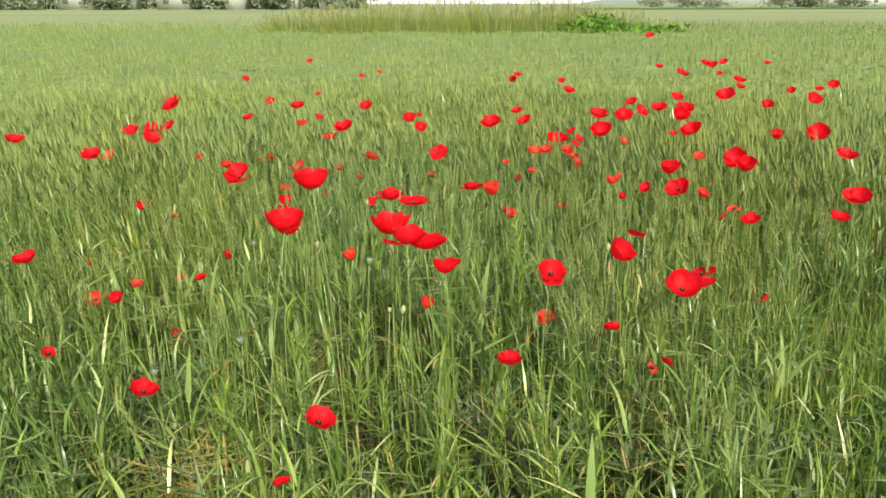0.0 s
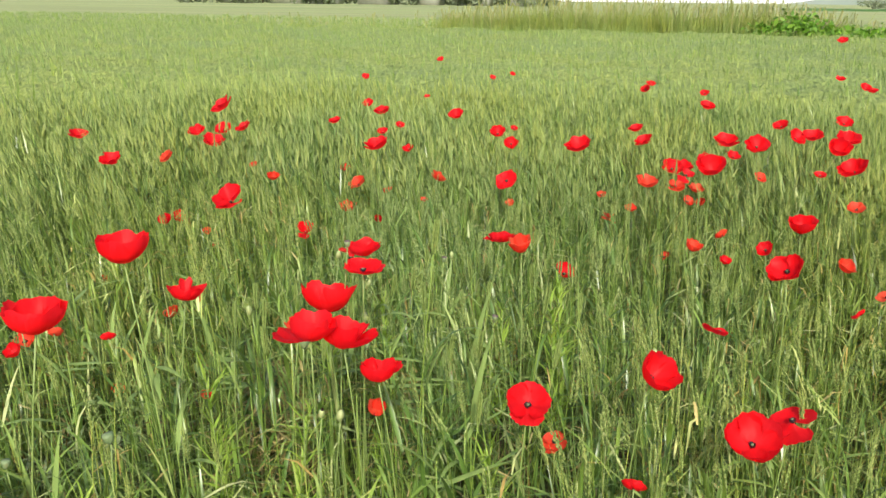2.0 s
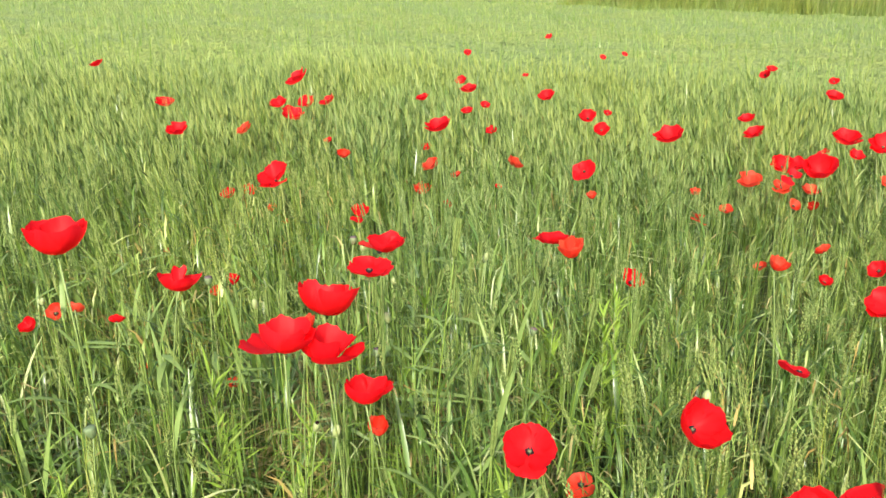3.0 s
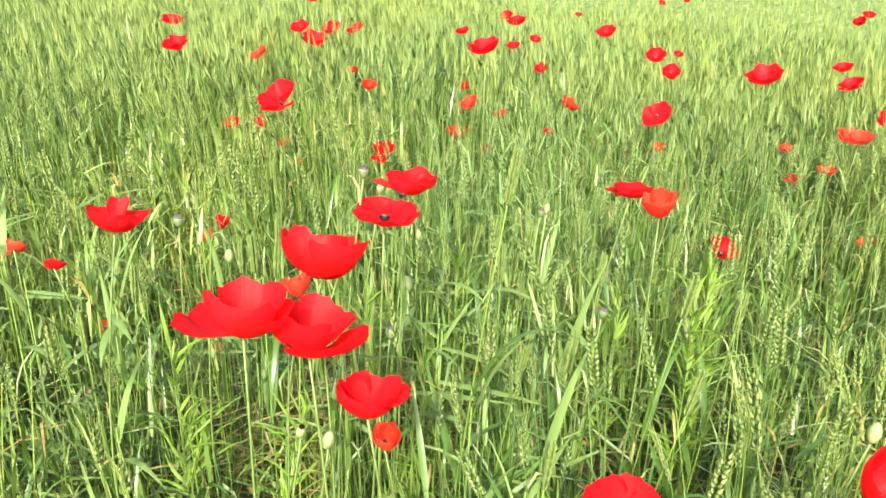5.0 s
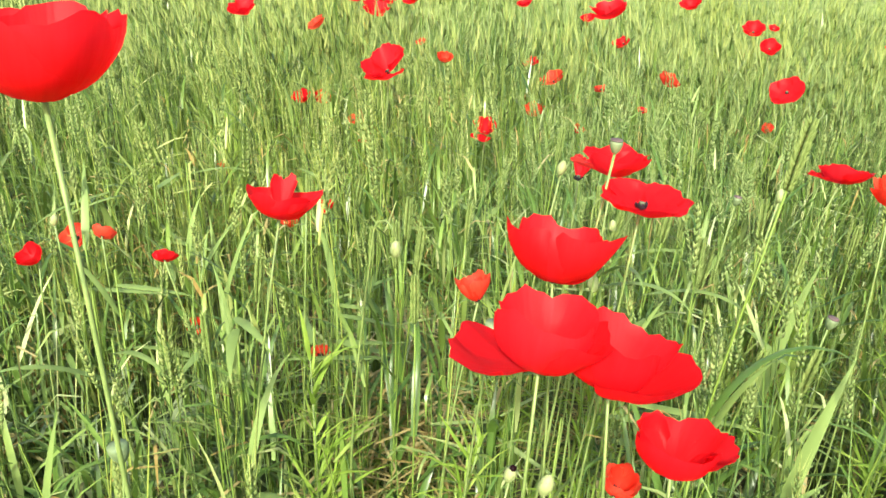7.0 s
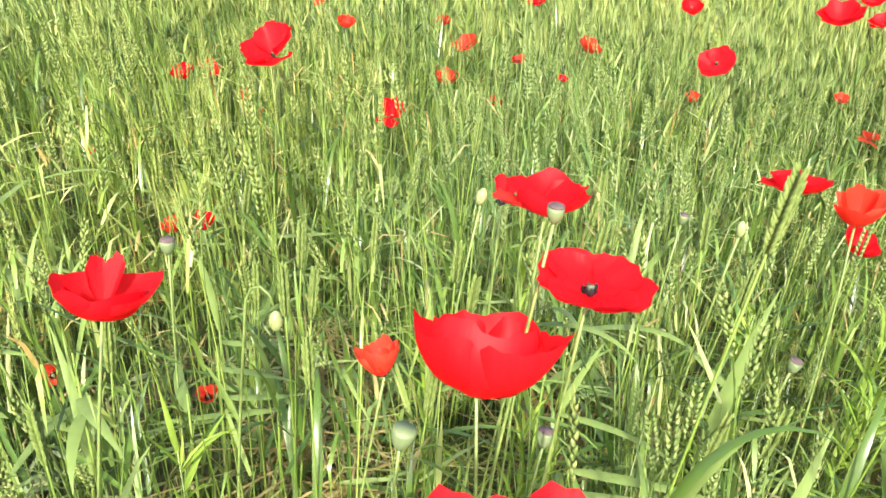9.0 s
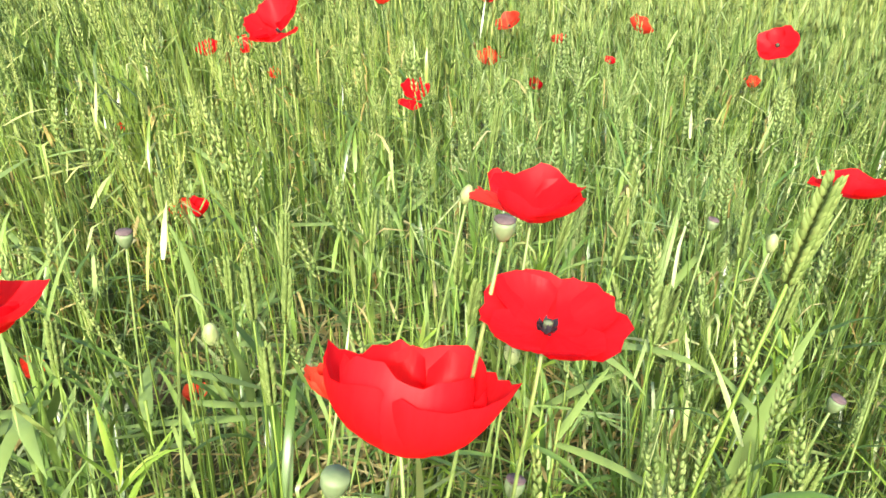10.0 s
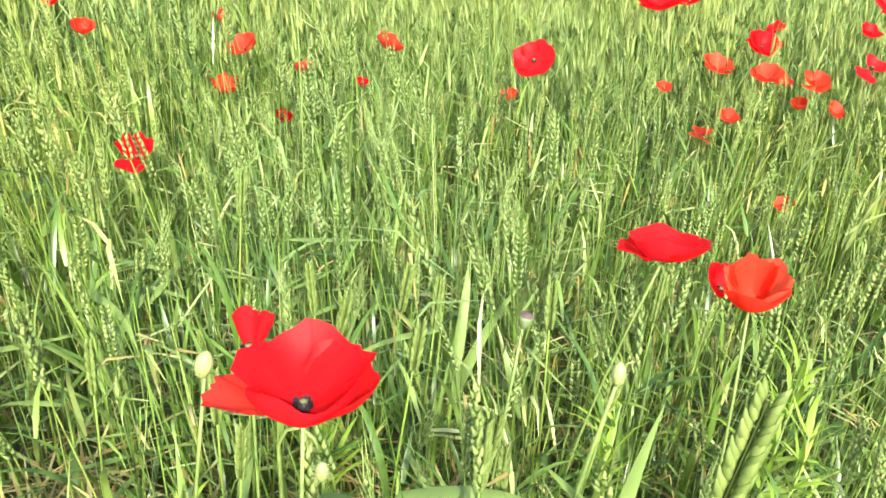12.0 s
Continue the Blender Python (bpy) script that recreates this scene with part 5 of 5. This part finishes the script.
def bush(x, y, w, h, seed_no):
    thing = new("bush")
    thing.location = (x, y, 0)
    for i in range(5):
        bm = bmesh.new()
        a = i * 1.26
        tube(bm, [(0, 0, 0), (math.cos(a) * w * 0.12, math.sin(a) * w * 0.12, h * 0.4), (math.cos(a) * w * 0.3, math.sin(a) * w * 0.3, h * 0.8)], [0.03, 0.02, 0.008], 5)
        part("branch", bm, BARK, thing)
    leaf_crown("crown", (0, 0, h * 0.45), (w * 0.5, w * 0.4, h * 0.42), 1500, 0.10, BUSH, thing, seed_no, 12)
    tagged(thing, "low bright green bush at the edge of the wheat", "bush")


def far_tree(x, y, h, w, seed_no):
    thing = new("tree")
    thing.location = (x, y, 0)
    bm = bmesh.new()
    tube(bm, [(0, 0, 0), (0.1, 0, h * 0.3), (0.0, 0.1, h * 0.6)], [h * 0.03, h * 0.022, h * 0.01], 6)
    for i in range(5):
        a = i * 1.3 + seed_no
        tube(bm, [(0, 0, h * 0.3), (math.cos(a) * w * 0.2, math.sin(a) * w * 0.2, h * 0.5), (math.cos(a) * w * 0.4, math.sin(a) * w * 0.4, h * 0.72)], [h * 0.014, h * 0.01, h * 0.004], 5)
    part("trunk", bm, BARK, thing)
    leaf_crown("crown", (0, 0, h * 0.22), (w * 0.6, w * 0.6, h * 0.55), 760, h * 0.10, TREE, thing, seed_no, 14)
    tagged(thing, "distant green tree on the horizon, paled by painted haze", "tree", "trees on the horizon")


def far_house(x, y, w, d, h, turn):
    thing = new("house")
    thing.matrix_world = pose(x, y, 0, 0, 0, turn)
    bm = bmesh.new()
    bmesh.ops.create_cube(bm, size=1, matrix=Matrix.Translation((0, 0, h / 2)) @ Matrix.Diagonal((w, d, h, 1)))
    part("wall", bm, WALL, thing)
    bm = bmesh.new()
    o = 0.5
    a = [bm.verts.new(c) for c in ((-w / 2 - o, -d / 2 - o, h), (w / 2 + o, -d / 2 - o, h), (w / 2 + o, d / 2 + o, h), (-w / 2 - o, d / 2 + o, h), (-w / 2 - o, 0, h + d * 0.3), (w / 2 + o, 0, h + d * 0.3))]
    for f in ((0, 1, 5, 4), (2, 3, 4, 5), (0, 4, 3), (1, 2, 5), (3, 2, 1, 0)):
        bm.faces.new([a[i] for i in f])
    part("roof", bm, ROOF, thing)
    for level in range(max(1, round(h / 4.5))):
        for i in range(int(w / 5)):
            bm = bmesh.new()
            bmesh.ops.create_cube(bm, size=1, matrix=Matrix.Translation((-w / 2 + 2.6 + i * 5, -d / 2 - 0.02, 2.4 + level * 4.2)) @ Matrix.Diagonal((1.5, 0.12, 1.7, 1)))
            part("window", bm, PANE, thing)
    tagged(thing, "distant pale building behind the fields", "building", "buildings on the horizon")


tall_grass()
bush(5.3, 25.2, 2.7, 1.25, 3)
rt = random.Random(4)
for i in range(17):
    far_tree(-124 + i * 5.8 + rt.uniform(-2, 2), 205 + rt.uniform(-8, 30), rt.uniform(4.5, 8.5), rt.uniform(4.5, 8), i)
for i in range(20):
    far_tree(-150 + i * 6.4 + rt.uniform(-1.5, 1.5), 238 + rt.uniform(-8, 12), rt.uniform(7, 10), rt.uniform(8, 11), 30 + i)
for i in range(12):
    far_tree(70 + i * 11 + rt.uniform(-4, 4), 262 + rt.uniform(-10, 30), rt.uniform(3, 5.5), rt.uniform(6, 10), 60 + i)
for x, y, w, h in ((-116, 214, 9, 5), (-101, 216, 9, 5.5), (-88, 213, 8, 5), (-73, 216, 11, 5.5), (-58, 214, 7, 5), (-45, 217, 8, 5), (-33, 222, 6, 4.5)):
    far_house(x, y, w, 7, h, rt.uniform(-6, 6))
far_house(150, 300, 40, 10, 3.5, 2)


def far_road():
    """A pale farm road on a low bank behind the fields."""
    bm = bmesh.new()
    rows = []
    for i in range(40):
        x = 30 + i * 7
        y = 205 + 0.02 * x
        rows.append([bm.verts.new((x, y + dy, z)) for dy, z in ((-6, 0.0), (-3.5, 0.25), (3.5, 0.28), (7, 0.0))])
    for r, s in zip(rows, rows[1:]):
        for k in range(3):
            bm.faces.new((r[k], s[k], s[k + 1], r[k + 1]))
    tagged(part("road", bm, TRACK), "grey-green farm road on a low bank", "road", "", "structure")


far_road()


def far_bank():
    """A dark grassy ditch bank along the near side of the road."""
    bm = bmesh.new()
    rows = []
    for i in range(80):
        x = 30 + i * 3.5
        y = 188 + 0.02 * x
        rows.append([bm.verts.new((x, y + dy, z * (1 + 0.4 * noise.noise((i * 0.7, dy, 2))))) for dy, z in ((-3, 0.0), (-0.6, 0.38), (0.8, 0.42), (3, 0.0))])
    for r, s in zip(rows, rows[1:]):
        for k in range(3):
            bm.faces.new((r[k], s[k], s[k + 1], r[k + 1]))
    tagged(part("bank", bm, BUSH), "dark green grassy bank beside the farm road", "bank", "", "structure")


far_bank()


def far_hill():
    """A low grey-green ridge behind the fields."""
    bm = bmesh.new()
    rows = []
    for i in range(61):
        a = radians(9 + i * 0.9)
        top = 24 + 6 * noise.noise((i * 0.21, 0, 3)) + 1.5 * noise.noise((i * 0.9, 0, 5))
        top *= min(1, i / 6)
        rows.append([bm.verts.new((math.sin(a) * r, math.cos(a) * r, z)) for r, z in ((1500, 0), (1620, top * 0.7), (1750, top), (1900, 0))])
    for r, s in zip(rows, rows[1:]):
        for k in range(3):
            bm.faces.new((r[k], s[k], s[k + 1], r[k + 1]))
    tagged(part("hill", bm, RIDGE), "low grey-green ridge on the horizon", "hill", "", "structure")


far_hill()


def far_haze():
    """A glowing sheet added as the white hazy sky low over the horizon."""
    m, nt, b = shader("hazy sky")
    b.inputs["Base Color"].default_value = (0, 0, 0, 1)
    b.inputs["Emission Color"].default_value = (1.0, 0.99, 0.95, 1)
    b.inputs["Emission Strength"].default_value = 0.9
    bm = bmesh.new()
    ring = [(math.sin(radians(a)) * 2300, math.cos(radians(a)) * 2300) for a in range(-80, 81, 8)]
    low, top = [bm.verts.new((x, y, -5)) for x, y in ring], [bm.verts.new((x, y, 90)) for x, y in ring]
    for i in range(len(ring) - 1):
        bm.faces.new((low[i], low[i + 1], top[i + 1], top[i]))
    tagged(part("backdrop", bm, m), "glowing white sheet as hazy sky low over the horizon", "sky", "", "structure")


far_haze()

# ---- the crop itself ----
straw_litter()
verge_grass()
dense_crop()
wheat_field()
